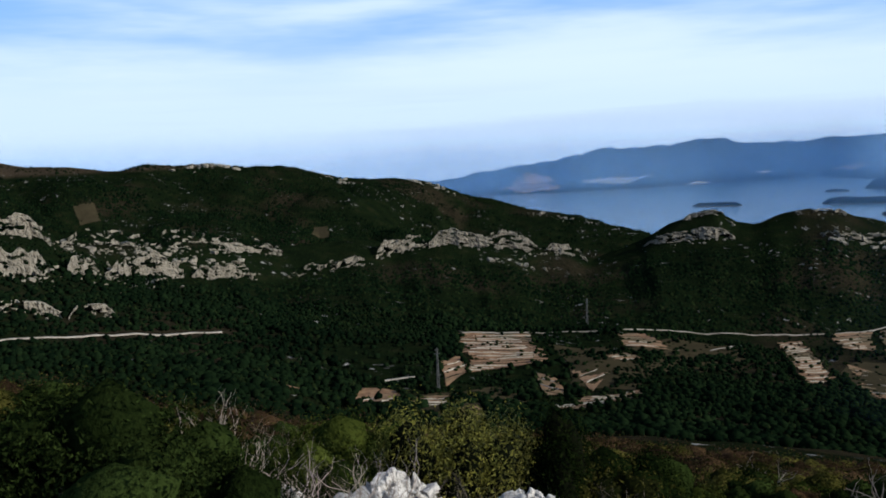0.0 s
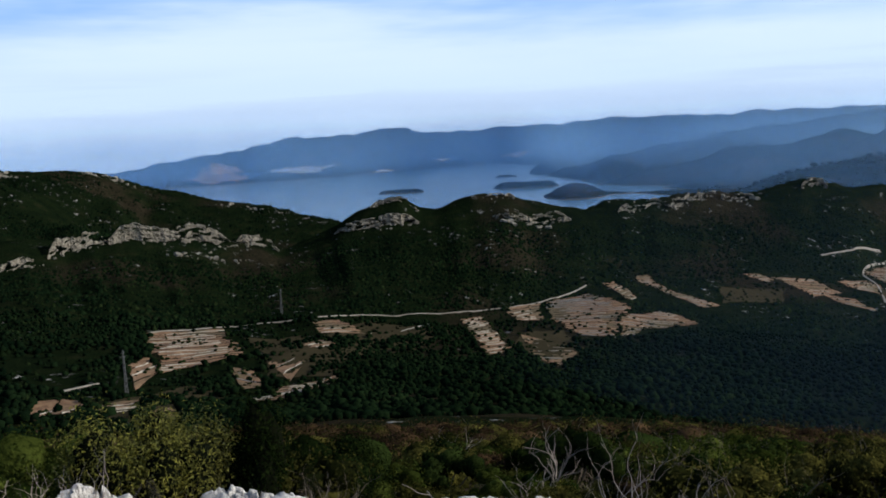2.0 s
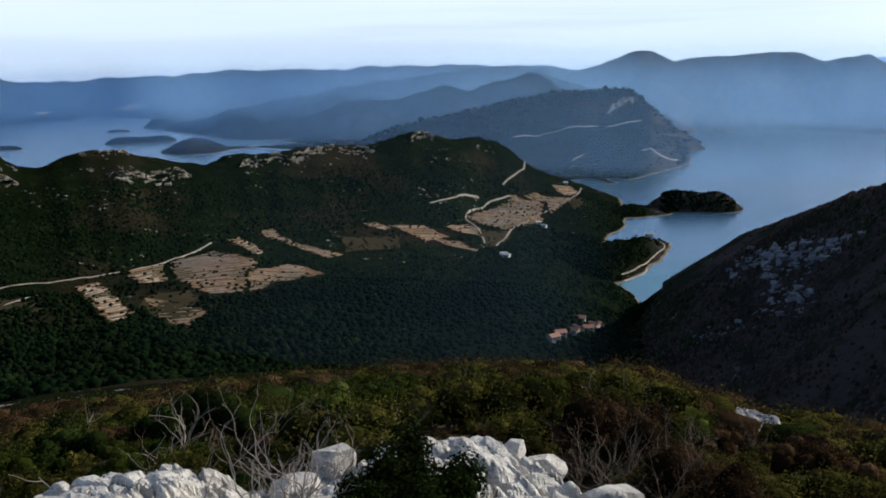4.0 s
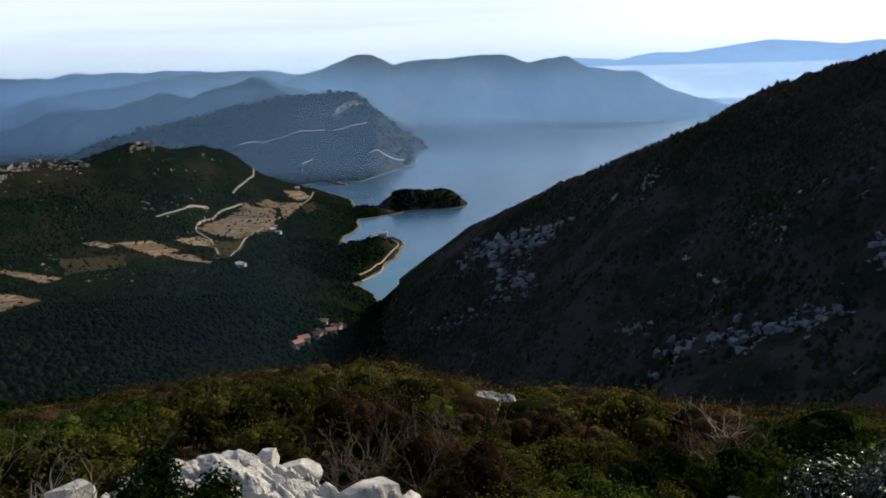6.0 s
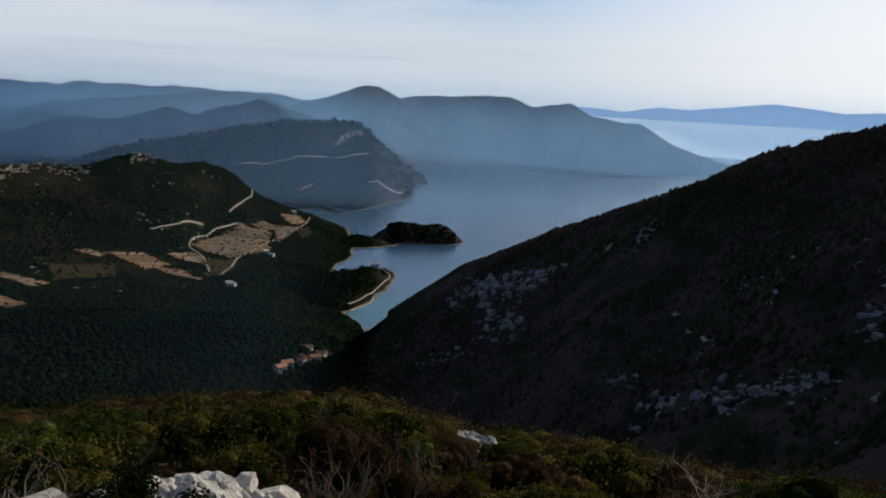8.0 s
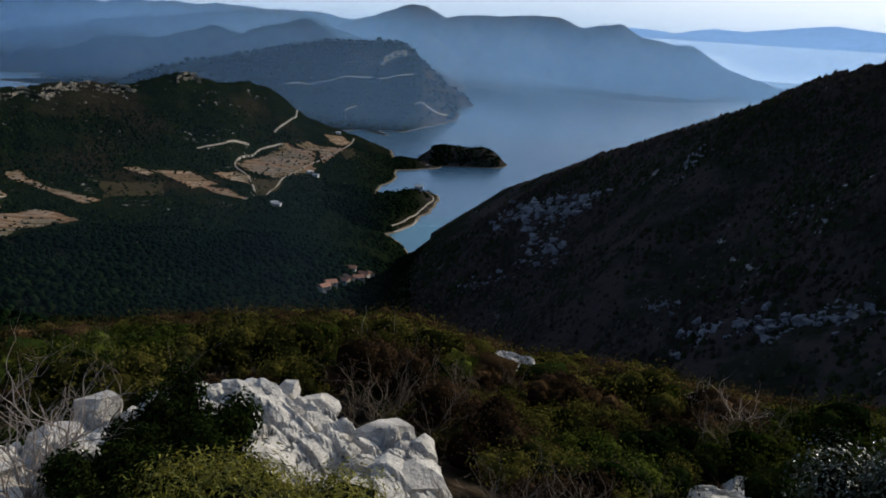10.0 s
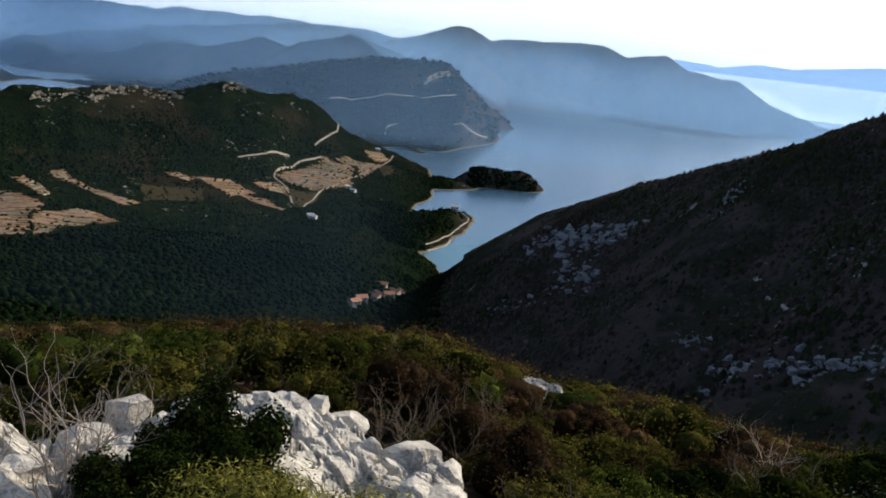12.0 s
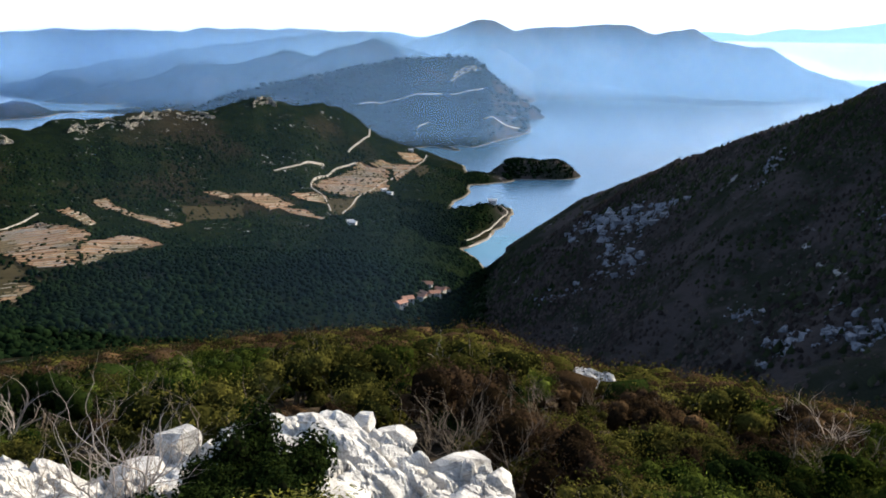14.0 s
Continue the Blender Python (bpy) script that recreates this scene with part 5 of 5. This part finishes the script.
def twig_mesh(seed, tall, spread, stems, wood, fork=3, thick=0.011):
    """A leafless shrub: crooked stems that fork into thinner and thinner twigs."""
    r = random.Random(seed)
    vs, fs = [], []

    def grow(p, d, length, w, depth):
        steps = max(2, int(length / 0.06))
        ring = None
        side = d.orthogonal().normalized()
        for s in range(steps + 1):
            up = d.cross(side).normalized()
            k = w * (1 - 0.6 * s / steps)
            now = []
            for a in (0, 2.094, 4.189):
                now.append(len(vs))
                vs.append(p + (side * math.cos(a) + up * math.sin(a)) * k)
            if ring:
                fs.extend((ring[i], ring[(i + 1) % 3], now[(i + 1) % 3], now[i]) for i in range(3))
            ring = now
            if s < steps:
                d = (d + Vector((r.gauss(0, 0.3), r.gauss(0, 0.3), r.gauss(0.08, 0.18)))).normalized()
                side = (side - d * side.dot(d)).normalized()
                p = p + d * (length / steps)
                if depth > 0 and s > 0 and r.random() < 0.42:
                    e = (d + Vector((r.gauss(0, 0.7), r.gauss(0, 0.7), r.gauss(0.15, 0.4)))).normalized()
                    grow(p, e, length * r.uniform(0.3, 0.6), k * 0.6, depth - 1)

    made = []
    for _ in range(stems):
        a = r.uniform(0, 6.28)
        q = spread / tall * r.uniform(0.2, 1.1)
        d = Vector((math.cos(a) * q, math.sin(a) * q, 1)).normalized()
        vs.clear(), fs.clear()
        grow(Vector((math.cos(a) * 0.05, math.sin(a) * 0.05, -0.1)), d, tall * r.uniform(0.7, 1.15), thick * r.uniform(0.7, 1.2), fork - 1)
        me = raw_mesh("stem", np.array([tuple(v) for v in vs]), [np.array(fs)], [wood])
        me.polygons.foreach_set("use_smooth", [True] * len(me.polygons))
        made.append(me)
    return made


def twigs(stems, label, az, r, turn=0.0, scale=1.0, tilt=(0, 0), lift=0.0):
    x, y = r * math.sin(radians(az)), r * math.cos(radians(az))
    top = thing("bare_shrub", label, "bare shrub", pose(x, y, ground_at(x, y) + lift, tilt[0], tilt[1], turn) @ Matrix.Scale(scale, 4), "leafless shrubs")
    for me in stems:
        part("stem", me, None, top)
    return top


# ---------------------------------------------------------------- limestone on the hilltop
def ledges(z, x, y, bed, seed):
    """Beds one on the other: flat treads, steep risers, and a dark parting under each."""
    t = z / bed + 0.55 * fbm(x, y, 1.1, seed, 3) + 0.25 * x
    f = t - np.floor(t)
    tread = np.clip((f - 0.10) / 0.22, 0, 1)
    return bed * (np.floor(t) - t + tread * 0.85 + 0.15 * f - 0.35 * np.clip(1 - np.abs(f - 0.08) / 0.08, 0, 1))


SLABS = []
for _k in range(14):
    _me = angular(70 + _k, 9, 0.28, 0.50, 0.03)
    _me.name = "slab"
    _me.materials.append(LIMESTONE)
    SLABS.append(_me)


def outcrop(crest, near_r, label, seed, rough=1.0, fade=2.0, back=0.5, loose=1.0, size=1.0, bedded=0.55):
    """A mound of bare karst: a crest line (compass degrees, distance, height over the ground) and the way down to near_r."""
    az = np.arange(crest[0][0] - fade, crest[-1][0] + fade, 0.15)
    ca = [p[0] for p in crest]
    rc, hc = np.interp(az, ca, [p[1] for p in crest]), np.interp(az, ca, [p[2] for p in crest])
    edge = np.clip(np.minimum(az - az[0], az[-1] - az) / fade, 0, 1)
    u = np.linspace(0, 1, 140)
    a, uu = np.meshgrid(np.radians(az), u, indexing="ij")
    r = near_r + uu * (rc[:, None] + back - near_r)
    x, y = r * np.sin(a), r * np.cos(a)
    k = (r - near_r) / (rc[:, None] - near_r)
    prof = np.where(k < 1, 0.30 * np.clip(k * 6, 0, 1) + 0.70 * np.clip(k, 0, 1) ** 1.3, 1 - ((k - 1) * (rc[:, None] - near_r) / back) ** 2 * 2.2)
    relief = slabby(x, y, seed)
    relief = relief + bedded * np.clip(1.3 - k, 0.25, 1) * ledges(hc[:, None] * prof + 0.5 * relief, x, y, 0.17, seed + 23)
    z = on_ground(x, y) + (hc[:, None] * prof + relief * rough * np.clip(hc[:, None] / 0.3, 0.4, 1) - 0.06) * edge[:, None] - 0.25 * (1 - edge[:, None])
    c = np.array([x.mean(), y.mean(), z.mean()])
    ob = thing("rock_outcrop", label, "rock outcrop", pose(*c), "rocks on the hilltop")
    bed = part("bedrock", grid_mesh("bedrock", (np.stack([x, y, z], -1) - c)[:, ::-1], LIMESTONE), None, ob)
    bed.data.polygons.foreach_set("use_smooth", [False] * len(bed.data.polygons))
    rng = random.Random(seed)
    for n in range(int(loose * len(az) / 4)):
        i, j = rng.randrange(len(az)), int(140 * rng.uniform(0.10, 0.88))
        if edge[i] < 0.5:
            continue
        k = rng.choice((0.07, 0.10, 0.14, 0.18, 0.24) if n % 5 else (0.26, 0.32, 0.38)) * rng.uniform(0.8, 1.2) * size
        thick = k * rng.uniform(0.3, 0.55)
        m = pose(x[i, j] - c[0], y[i, j] - c[1], z[i, j] - c[2] - 0.22 * thick, rng.gauss(16, 10), rng.gauss(-8, 10), -35 + rng.gauss(0, 28))
        part("slab", rng.choice(SLABS), None, ob, m=m @ Matrix.Diagonal((k * rng.uniform(0.9, 1.6), k * rng.uniform(0.6, 1.0), thick, 1)))
    return ob


def boulder(az, r, size, label, seed, lift=0.0, turn=0.0, tilt=0.0, name="boulder"):
    me = angular(500 + seed, 16, 0.36, 0.50, 0.03)
    me.name = name
    me.materials.append(LIMESTONE)
    size = [2 * v for v in size]
    x, y = r * math.sin(radians(az)), r * math.cos(radians(az))
    ob = new(name, me)
    ob.matrix_world = pose(x, y, ground_at(x, y) + lift, tilt, 0, turn) @ Matrix.Diagonal((*size, 1))
    return tagged(ob, label, "boulder", "rocks on the hilltop")


KARST = "white weathered limestone outcrop with cracks and ledges among shrubs"
outcrop([(4, 7.0, 0.55), (8.2, 7.0, 0.67), (11.3, 7.0, 0.55), (15, 7.0, 0.55), (19, 7.1, 0.59), (22.1, 7.2, 0.62), (23.6, 7.2, 0.62), (25.9, 7.0, 0.56), (28.2, 6.8, 0.44), (31.5, 6.6, 0.28)], 2.7, KARST, 3, 0.7, bedded=0.75)
outcrop([(31, 6.9, 0.25), (34, 6.9, 0.37), (37, 6.8, 0.37), (39, 6.6, 0.25)], 5.0, KARST, 8)
outcrop([(39.4, 7.0, 0.40), (42.0, 6.9, 0.50), (45.3, 6.6, 0.50), (48.1, 6.4, 0.46), (50.5, 6.1, 0.40), (51.8, 5.9, 0.36), (53.9, 5.6, 0.33), (56.6, 5.5, 0.32), (59.4, 5.1, 0.24), (60.6, 4.8, 0.16), (62.5, 4.4, 0.08), (65.0, 4.0, 0.04)], 2.8, KARST, 14, 0.8, fade=3.0, bedded=0.25)
outcrop([(77, 6.3, 0.20), (79, 6.3, 0.31), (82, 6.2, 0.33), (85, 6.0, 0.23)], 4.4, KARST, 21, 0.6, loose=0.4)
outcrop([(-14.5, 8.8, 0.48), (-12, 8.8, 0.58), (-9, 8.9, 0.42), (-6, 9.2, 0.70), (-4, 9.2, 0.78), (-2, 9.2, 0.66), (1, 9.0, 0.45), (4, 9.0, 0.62), (7, 9.0, 0.56), (9.5, 9.0, 0.32)], 6.8, KARST, 30, 1.3, loose=2.0)
outcrop([(63.2, 24.0, 0.86), (64.0, 24.2, 1.00), (65.0, 24.1, 0.93), (66.1, 24.0, 0.84)], 23.0, "small white limestone slab showing through the scrub", 37, 0.6, 0.5, loose=0.0)
LOOSE = "white limestone boulder lying on the outcrop"
boulder(36.6, 7.0, (0.19, 0.16, 0.14), LOOSE, 1, 0.36, 30)
boulder(38.4, 7.1, (0.20, 0.18, 0.14), LOOSE, 2, 0.11, 70)
boulder(34.0, 6.6, (0.22, 0.2, 0.15), LOOSE, 3, 0.14, 10)
boulder(48.9, 6.5, (0.11, 0.10, 0.10), LOOSE, 4, 0.37, 0)
boulder(50.9, 6.4, (0.20, 0.14, 0.12), LOOSE, 5, 0.25, -30)
boulder(55.6, 5.6, (0.24, 0.14, 0.10), LOOSE, 6, 0.21, -20)
boulder(58.2, 5.3, (0.15, 0.13, 0.12), LOOSE, 7, 0.17, 40)
boulder(6.2, 6.6, (0.24, 0.2, 0.2), LOOSE, 8, 0.24, 15)
boulder(11.2, 6.3, (0.14, 0.12, 0.13), LOOSE, 9, 0.19, 50)
boulder(80.6, 8.4, (0.18, 0.16, 0.22), "grey pointed limestone rock standing in the scrub", 13, -0.02, 20)
boulder(81.0, 8.2, (0.20, 0.2, 0.18), "grey limestone rock in the scrub", 11, -0.05, 60)
boulder(85.3, 5.9, (0.16, 0.12, 0.16), LOOSE, 12, 0.15, 10)

# ---------------------------------------------------------------- shrubs on the hilltop
NEEDLE = [bush_meshes(200 + k, 0.74, 0.85, 13000, 0.046, 0.013, 9, JUNIPER, 0.45) for k in range(3)]
GREEN_BUSH = "dense yellow-green juniper bush in front of the rocks"
for a, r, k, s in ((45.6, 3.7, 0, 0.80), (48.4, 3.5, 1, 0.72), (50.6, 3.3, 0, 0.55), (43.4, 3.3, 2, 0.70), (46.6, 3.0, 2, 0.58), (41.0, 3.1, 1, 0.62), (38.6, 2.9, 0, 0.48), (42.5, 2.7, 1, 0.5)):
    bush(NEEDLE[k], GREEN_BUSH, a, r, a * 47 % 360, s, 0.08)
# left side of the juniper: its shade is put into the leaf colour
ROUND = bush_meshes(210, 0.46, 0.95, 7000, 0.034, 0.020, 7, DARK_LEAF, 0.3)
bush(ROUND, "small round green bush against white rock, its shade painted dark", 41.3, 5.1, 0, 1.05, 0.02)
for a, r, s in ((40.8, 4.6, 0.98), (39.2, 4.3, 0.95), (42.6, 4.4, 0.9), (37.6, 4.1, 0.85), (36.0, 3.9, 0.8), (34.2, 3.7, 0.7), (32.4, 3.6, 0.6), (30.6, 3.4, 0.52), (28.8, 3.2, 0.45), (38.6, 3.5, 0.70), (36.0, 3.3, 0.66), (33.4, 3.1, 0.55), (30.4, 2.9, 0.42)):
    bush(ROUND, "bush painted dark as the shaded side of the juniper", a, r, a * 71 % 360, s, 0.04)
GLOSSY = bush_meshes(215, 0.95, 1.45, 14000, 0.036, 0.022, 12, SHINY_LEAF, 0.4)
bush(GLOSSY, "holm oak bush with glossy dark leaves glinting in the sun", 92.0, 5.3, 0, 0.85, 0.05)
bush(GLOSSY, "holm oak bush with glossy dark leaves glinting in the sun", 100.5, 5.6, 120, 1.0, 0.05)
BIG = [bush_meshes(220 + k, 1.15, 1.5, 11000, 0.040, 0.022, 15, m, 0.4, m) for k, m in enumerate((DARK_LEAF, GREEN_LEAF))]
YELLOW = bush_meshes(223, 0.72, 1.85, 12000, 0.048, 0.017, 11, JUNIPER, 0.45)
DARK = bush_meshes(224, 0.58, 1.85, 9000, 0.036, 0.022, 11, DARK_LEAF, 0.4)
SUNNY = bush_meshes(225, 1.15, 1.5, 14000, 0.050, 0.018, 14, JUNIPER, 0.45)
TALL = "tall evergreen maquis bush with small olive green leaves"
bush(BIG[0], TALL, -24.8, 6.4, 0, 1.1, 0.15, "large bushes")
bush(BIG[0], TALL, -30.0, 8.5, 90, 1.0, 0.25, "large bushes")
bush(BIG[0], TALL, -19.5, 9.5, 200, 0.95, 0.2, "large bushes")
bush(BIG[1], TALL, -12.5, 10.5, 130, 0.8, 0.2, "large bushes")
bush(YELLOW, "yellow-green juniper bush above the white rocks", -0.6, 10.0, 40, 1.1, 0.05, "large bushes")
bush(YELLOW, "yellow-green juniper bush above the white rocks", 2.0, 10.2, 140, 1.05, 0.05, "large bushes")
bush(DARK, "upright dark green bush above the white rocks", 5.6, 10.0, 260, 1.1, 0.05, "large bushes")
bush(DARK, "upright dark green bush above the white rocks", -13.2, 6.4, 60, 0.7, 0.05, "large bushes")
bush(SUNNY, "sunlit yellow-green juniper bush beside taller shrubs", -21.5, 7.4, 60, 0.85, 0.1, "large bushes")
bush(BIG[1], TALL, -7.5, 10.5, 180, 1.1, 0.1, "large bushes")
bush(BIG[0], TALL, 10.5, 11.5, 180, 1.1, 0.1, "large bushes")
bush(BIG[0], TALL, -16.5, 6.2, 310, 0.75, 0.1, "large bushes")

LOW_LEAF = (OLIVE_LEAF, GREEN_LEAF, RED_LEAF, BROWN_LEAF, DARK_LEAF, BROWN_LEAF)
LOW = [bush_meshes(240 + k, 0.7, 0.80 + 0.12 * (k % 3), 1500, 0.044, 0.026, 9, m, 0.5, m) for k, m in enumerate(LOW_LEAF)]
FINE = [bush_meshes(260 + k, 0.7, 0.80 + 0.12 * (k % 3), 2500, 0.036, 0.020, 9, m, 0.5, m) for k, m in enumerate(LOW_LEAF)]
LOW_LABELS = ("low olive green maquis shrub", "low fresh green maquis shrub", "low red-brown heath shrub", "dry brown low shrub", "rounded dark green maquis shrub", "brown half-withered heath shrub")
LIMIT_AZ = [-40, -28, -8, 10, 20, 30, 40, 52, 60, 70, 86, 105]
LIMIT_R = [8, 8.5, 10.6, 10.4, 8.2, 8.2, 8.2, 7.4, 6.6, 6.2, 7.0, 6.5]
_rng = random.Random(5)
_placed = []
for _ in range(5200):
    a, r = _rng.uniform(-36, 104), math.sqrt(_rng.uniform(6 ** 2, 21 ** 2))
    if r < np.interp(a, LIMIT_AZ, LIMIT_R) or len(_placed) >= 430:
        continue
    x, y = r * math.sin(radians(a)), r * math.cos(radians(a))
    if any((x - px) ** 2 + (y - py) ** 2 < (0.92 + 0.012 * pr) ** 2 for px, py, pr in _placed):
        continue
    if 62.5 < a < 67 and 19 < r < 25.5 or 79 < a < 84 and r < 9.4:
        continue
    _placed.append((x, y, r))
    # kinds stand in patches, the dry ones towards the brow
    wet = float(fbm(np.array([x]), np.array([y]), 5.0, 97, 2)[0]) - 0.03 * (r - 11) + _rng.gauss(0, 0.25)
    k = _rng.choice((1, 4, 1, 0) if wet > 0.25 else (0, 0, 4, 1, 3) if wet > -0.15 else (2, 3, 0, 0, 5) if wet > -0.5 else (2, 3, 5, 2, 0))
    bush((FINE if r < 12.5 else LOW)[k], LOW_LABELS[k], a, r, _rng.uniform(0, 360), _rng.choice((0.5, 0.7, 0.85, 1.0) if k in (3, 5) else (0.55, 0.7, 0.9, 1.1, 1.3, 1.5)) if not 62 < a < 67.5 else 0.6, 0.08, "low shrubs of the hilltop")
# brown heath before the white rocks of the first view
for k, (a, r, s) in enumerate(((-10.5, 7.6, 0.75), (-8.6, 7.2, 0.8), (-7.2, 7.9, 0.7), (0.6, 7.4, 0.75), (2.0, 7.9, 0.7), (-3.4, 7.0, 0.5), (9.4, 7.6, 0.7), (11.6, 8.4, 0.8), (-15.5, 7.4, 0.8))):
    bush(FINE[(3, 0, 5)[k % 3]], LOW_LABELS[(3, 0, 5)[k % 3]], a, r, a * 67 % 360, s * 0.66, 0.08, "low shrubs of the hilltop")
# shrubs round the foot of the small slab, then round the near rocks
for k, (a, r, s) in enumerate(((61.9, 22.4, 0.75), (62.7, 21.8, 0.66), (63.6, 21.6, 0.66), (64.5, 21.8, 0.68), (65.4, 21.6, 0.66), (66.3, 21.8, 0.64), (67.2, 22.4, 0.75), (63.0, 20.4, 0.5), (64.6, 20.3, 0.5), (66.2, 20.4, 0.5))):
    bush(LOW[k % 3], LOW_LABELS[k % 3], a, r, a * 91 % 360, s, 0.08, "low shrubs of the hilltop")
for a, r, k, s in ((66, 5.2, 0, 0.7), (69, 4.6, 2, 0.6), (72, 5.4, 1, 0.75), (75, 4.8, 0, 0.6), (64, 6.0, 2, 0.7), (74, 6.3, 4, 0.8), (68, 3.9, 5, 0.5), (79, 4.2, 5, 0.5), (80, 5.2, 4, 0.4), (30.5, 7.6, 1, 0.5), (-9, 6.6, 0, 0.45), (-12, 5.6, 1, 0.6), (-20, 5.2, 4, 0.55), (8, 8.0, 0, 0.6), (12, 8.2, 2, 0.6)):
    bush(FINE[k], LOW_LABELS[k], a, r, a * 37 % 360, s, 0.05, "low shrubs of the hilltop")

for k in range(64):
    a, r = 54 + 48 * ((k * 0.618) % 1.0), 5.0 + 5.6 * ((k * 0.755) % 1.0)
    if r < np.interp(a, [50, 58, 66, 76, 84, 100], [7.6, 6.6, 5.0, 6.8, 7.2, 7.2]) or 78 < a < 82.5 and r < 9.0:
        continue
    n = (0, 1, 0, 3, 0, 4)[k % 6]
    bush(FINE[n], LOW_LABELS[n], a, r, k * 83 % 360, 0.45 + 0.4 * ((k * 0.37) % 1.0), 0.05, "low shrubs of the hilltop")


def scrub_carpet(seed, count, r0, r1, leaf, per, material, label):
    """Far shrubs of the hilltop in one mesh: leaves on uneven low mounds."""
    rng = np.random.default_rng(seed)
    a = np.radians(rng.uniform(-38, 104, count))
    r = np.sqrt(rng.uniform(r0 ** 2, r1 ** 2, count))
    x, y = r * np.sin(a), r * np.cos(a)
    keep = ~((np.degrees(a) > 63.0) & (np.degrees(a) < 66.5) & (r < 25.5))
    x, y = x[keep], y[keep]
    n = len(x)
    w = rng.choice([0.3, 0.42, 0.55, 0.7, 0.95], n) * (1 + 0.010 * r[keep])
    h = w * rng.uniform(0.55, 1.0, n)
    c = np.stack([x, y, on_ground(x, y) + 0.25 * h], 1)
    size = np.stack([w, w, h * 0.85], 1)
    v = leaves_on(rng, np.repeat(c, 1, 0), size, n * per, leaf, leaf * 0.65, 0.4)
    quads = np.arange(len(v)).reshape(-1, 3)
    core = (CROWN_V[None] * rng.uniform(0.7, 1.1, (n, len(CROWN_V), 1)) * size[:, None] * 0.76 + c[:, None]).reshape(-1, 3)
    tris = (CROWN_F[None] + (np.arange(n) * len(CROWN_V))[:, None, None]).reshape(-1, 3) + len(v)
    me = raw_mesh("scrub", np.concatenate([v, core]), [quads, tris], [material])
    tagged(new("scrub", me), label, "scrub", kind="stuff")


scrub_carpet(301, 380, 19, 38, 0.070, 175, OLIVE_LEAF, "olive green maquis scrub covering the hill brow")
scrub_carpet(302, 540, 19, 38, 0.070, 175, BROWN_LEAF, "brown dry scrub covering the hill brow")
scrub_carpet(306, 440, 19, 40, 0.070, 175, RED_LEAF, "red-brown heath covering the hill brow")
scrub_carpet(303, 200, 19, 38, 0.070, 175, DARK_LEAF, "dark green maquis scrub covering the hill brow")
scrub_carpet(304, 850, 37, 75, 0.15, 75, OLIVE_LEAF, "olive green maquis scrub on the far brow")
scrub_carpet(305, 900, 37, 75, 0.15, 75, BROWN_LEAF, "brown dry scrub on the far brow")
scrub_carpet(307, 650, 37, 75, 0.15, 75, RED_LEAF, "red-brown heath on the far brow")

# ---------------------------------------------------------------- leafless shrubs
BARE_BROWN, BARE_PALE = "leafless thorny shrub with thin grey-brown twigs", "dead shrub with bleached pale branches"
TWIG = [twig_mesh(400 + k, 0.85, 0.5, 7, BARK, 3, 0.009) for k in range(4)]
PALE = [twig_mesh(420 + k, 0.8, 0.55, 6, DEAD_WOOD, 3, 0.014) for k in range(3)]
BIG_TWIG = twig_mesh(441, 0.92, 0.36, 15, DEAD_WOOD, 3, 0.013)
twigs(BIG_TWIG, "tall leafless shrub with pale crooked twigs before white rock", 32.3, 4.7, 0, 0.74, (0, 0), 0.22)
twigs(TWIG[0], BARE_BROWN, 38.6, 5.6, 40, 0.95)
twigs(TWIG[1], BARE_BROWN, 31.0, 4.8, 90, 0.6, (35, 0))
twigs(TWIG[2], BARE_BROWN, 27.5, 5.2, 150, 0.5, (-30, 20), 0.2)
for k, (a, r, s) in enumerate(((63.5, 3.9, 0.6), (67.0, 4.0, 0.65), (70.5, 4.1, 0.6), (74.5, 4.3, 0.6), (61.5, 4.3, 0.5), (55.5, 6.5, 0.7), (57.5, 6.8, 0.8), (59, 6.4, 0.7), (53.5, 7.2, 0.7), (13.5, 8.0, 0.6), (9.0, 7.2, 0.75), (4.5, 7.4, 0.7), (82.5, 4.6, 0.6))):
    twigs(TWIG[k % 4], BARE_BROWN, a, r, k * 77, s)
for k, (a, r, s) in enumerate(((-17.0, 9.2, 1.25), (-15.2, 9.4, 1.3), (-13.6, 9.0, 1.15), (-10.5, 8.6, 1.0), (-7.5, 7.6, 0.95), (-5.6, 7.2, 1.0), (-3.6, 7.4, 1.0), (-9.5, 8.0, 0.8), (-1.5, 7.2, 0.7), (6.5, 7.6, 0.6), (10.5, 7.7, 0.7))):
    twigs(PALE[k % 3], BARE_PALE, a, r, k * 61, s)
for k in range(16):
    a, r = -14 + 26 * ((k * 0.618) % 1.0), 7.0 + 1.6 * ((k * 0.414) % 1.0)
    twigs(TWIG[k % 4], BARE_BROWN, a, r, k * 97, 0.55 + 0.3 * ((k * 0.73) % 1.0))
for k in range(30):
    a, r = _rng.uniform(-20, 100), _rng.uniform(8.5, 19)
    twigs((TWIG + PALE[:1])[k % 5], BARE_BROWN, a, r, k * 53, _rng.uniform(0.8, 1.3))
twigs(twig_mesh(450, 0.75, 0.1, 1, DEAD_WOOD, 2, 0.02), "single bleached dead stick standing in the scrub", 18.0, 7.6, 0, 1.0)
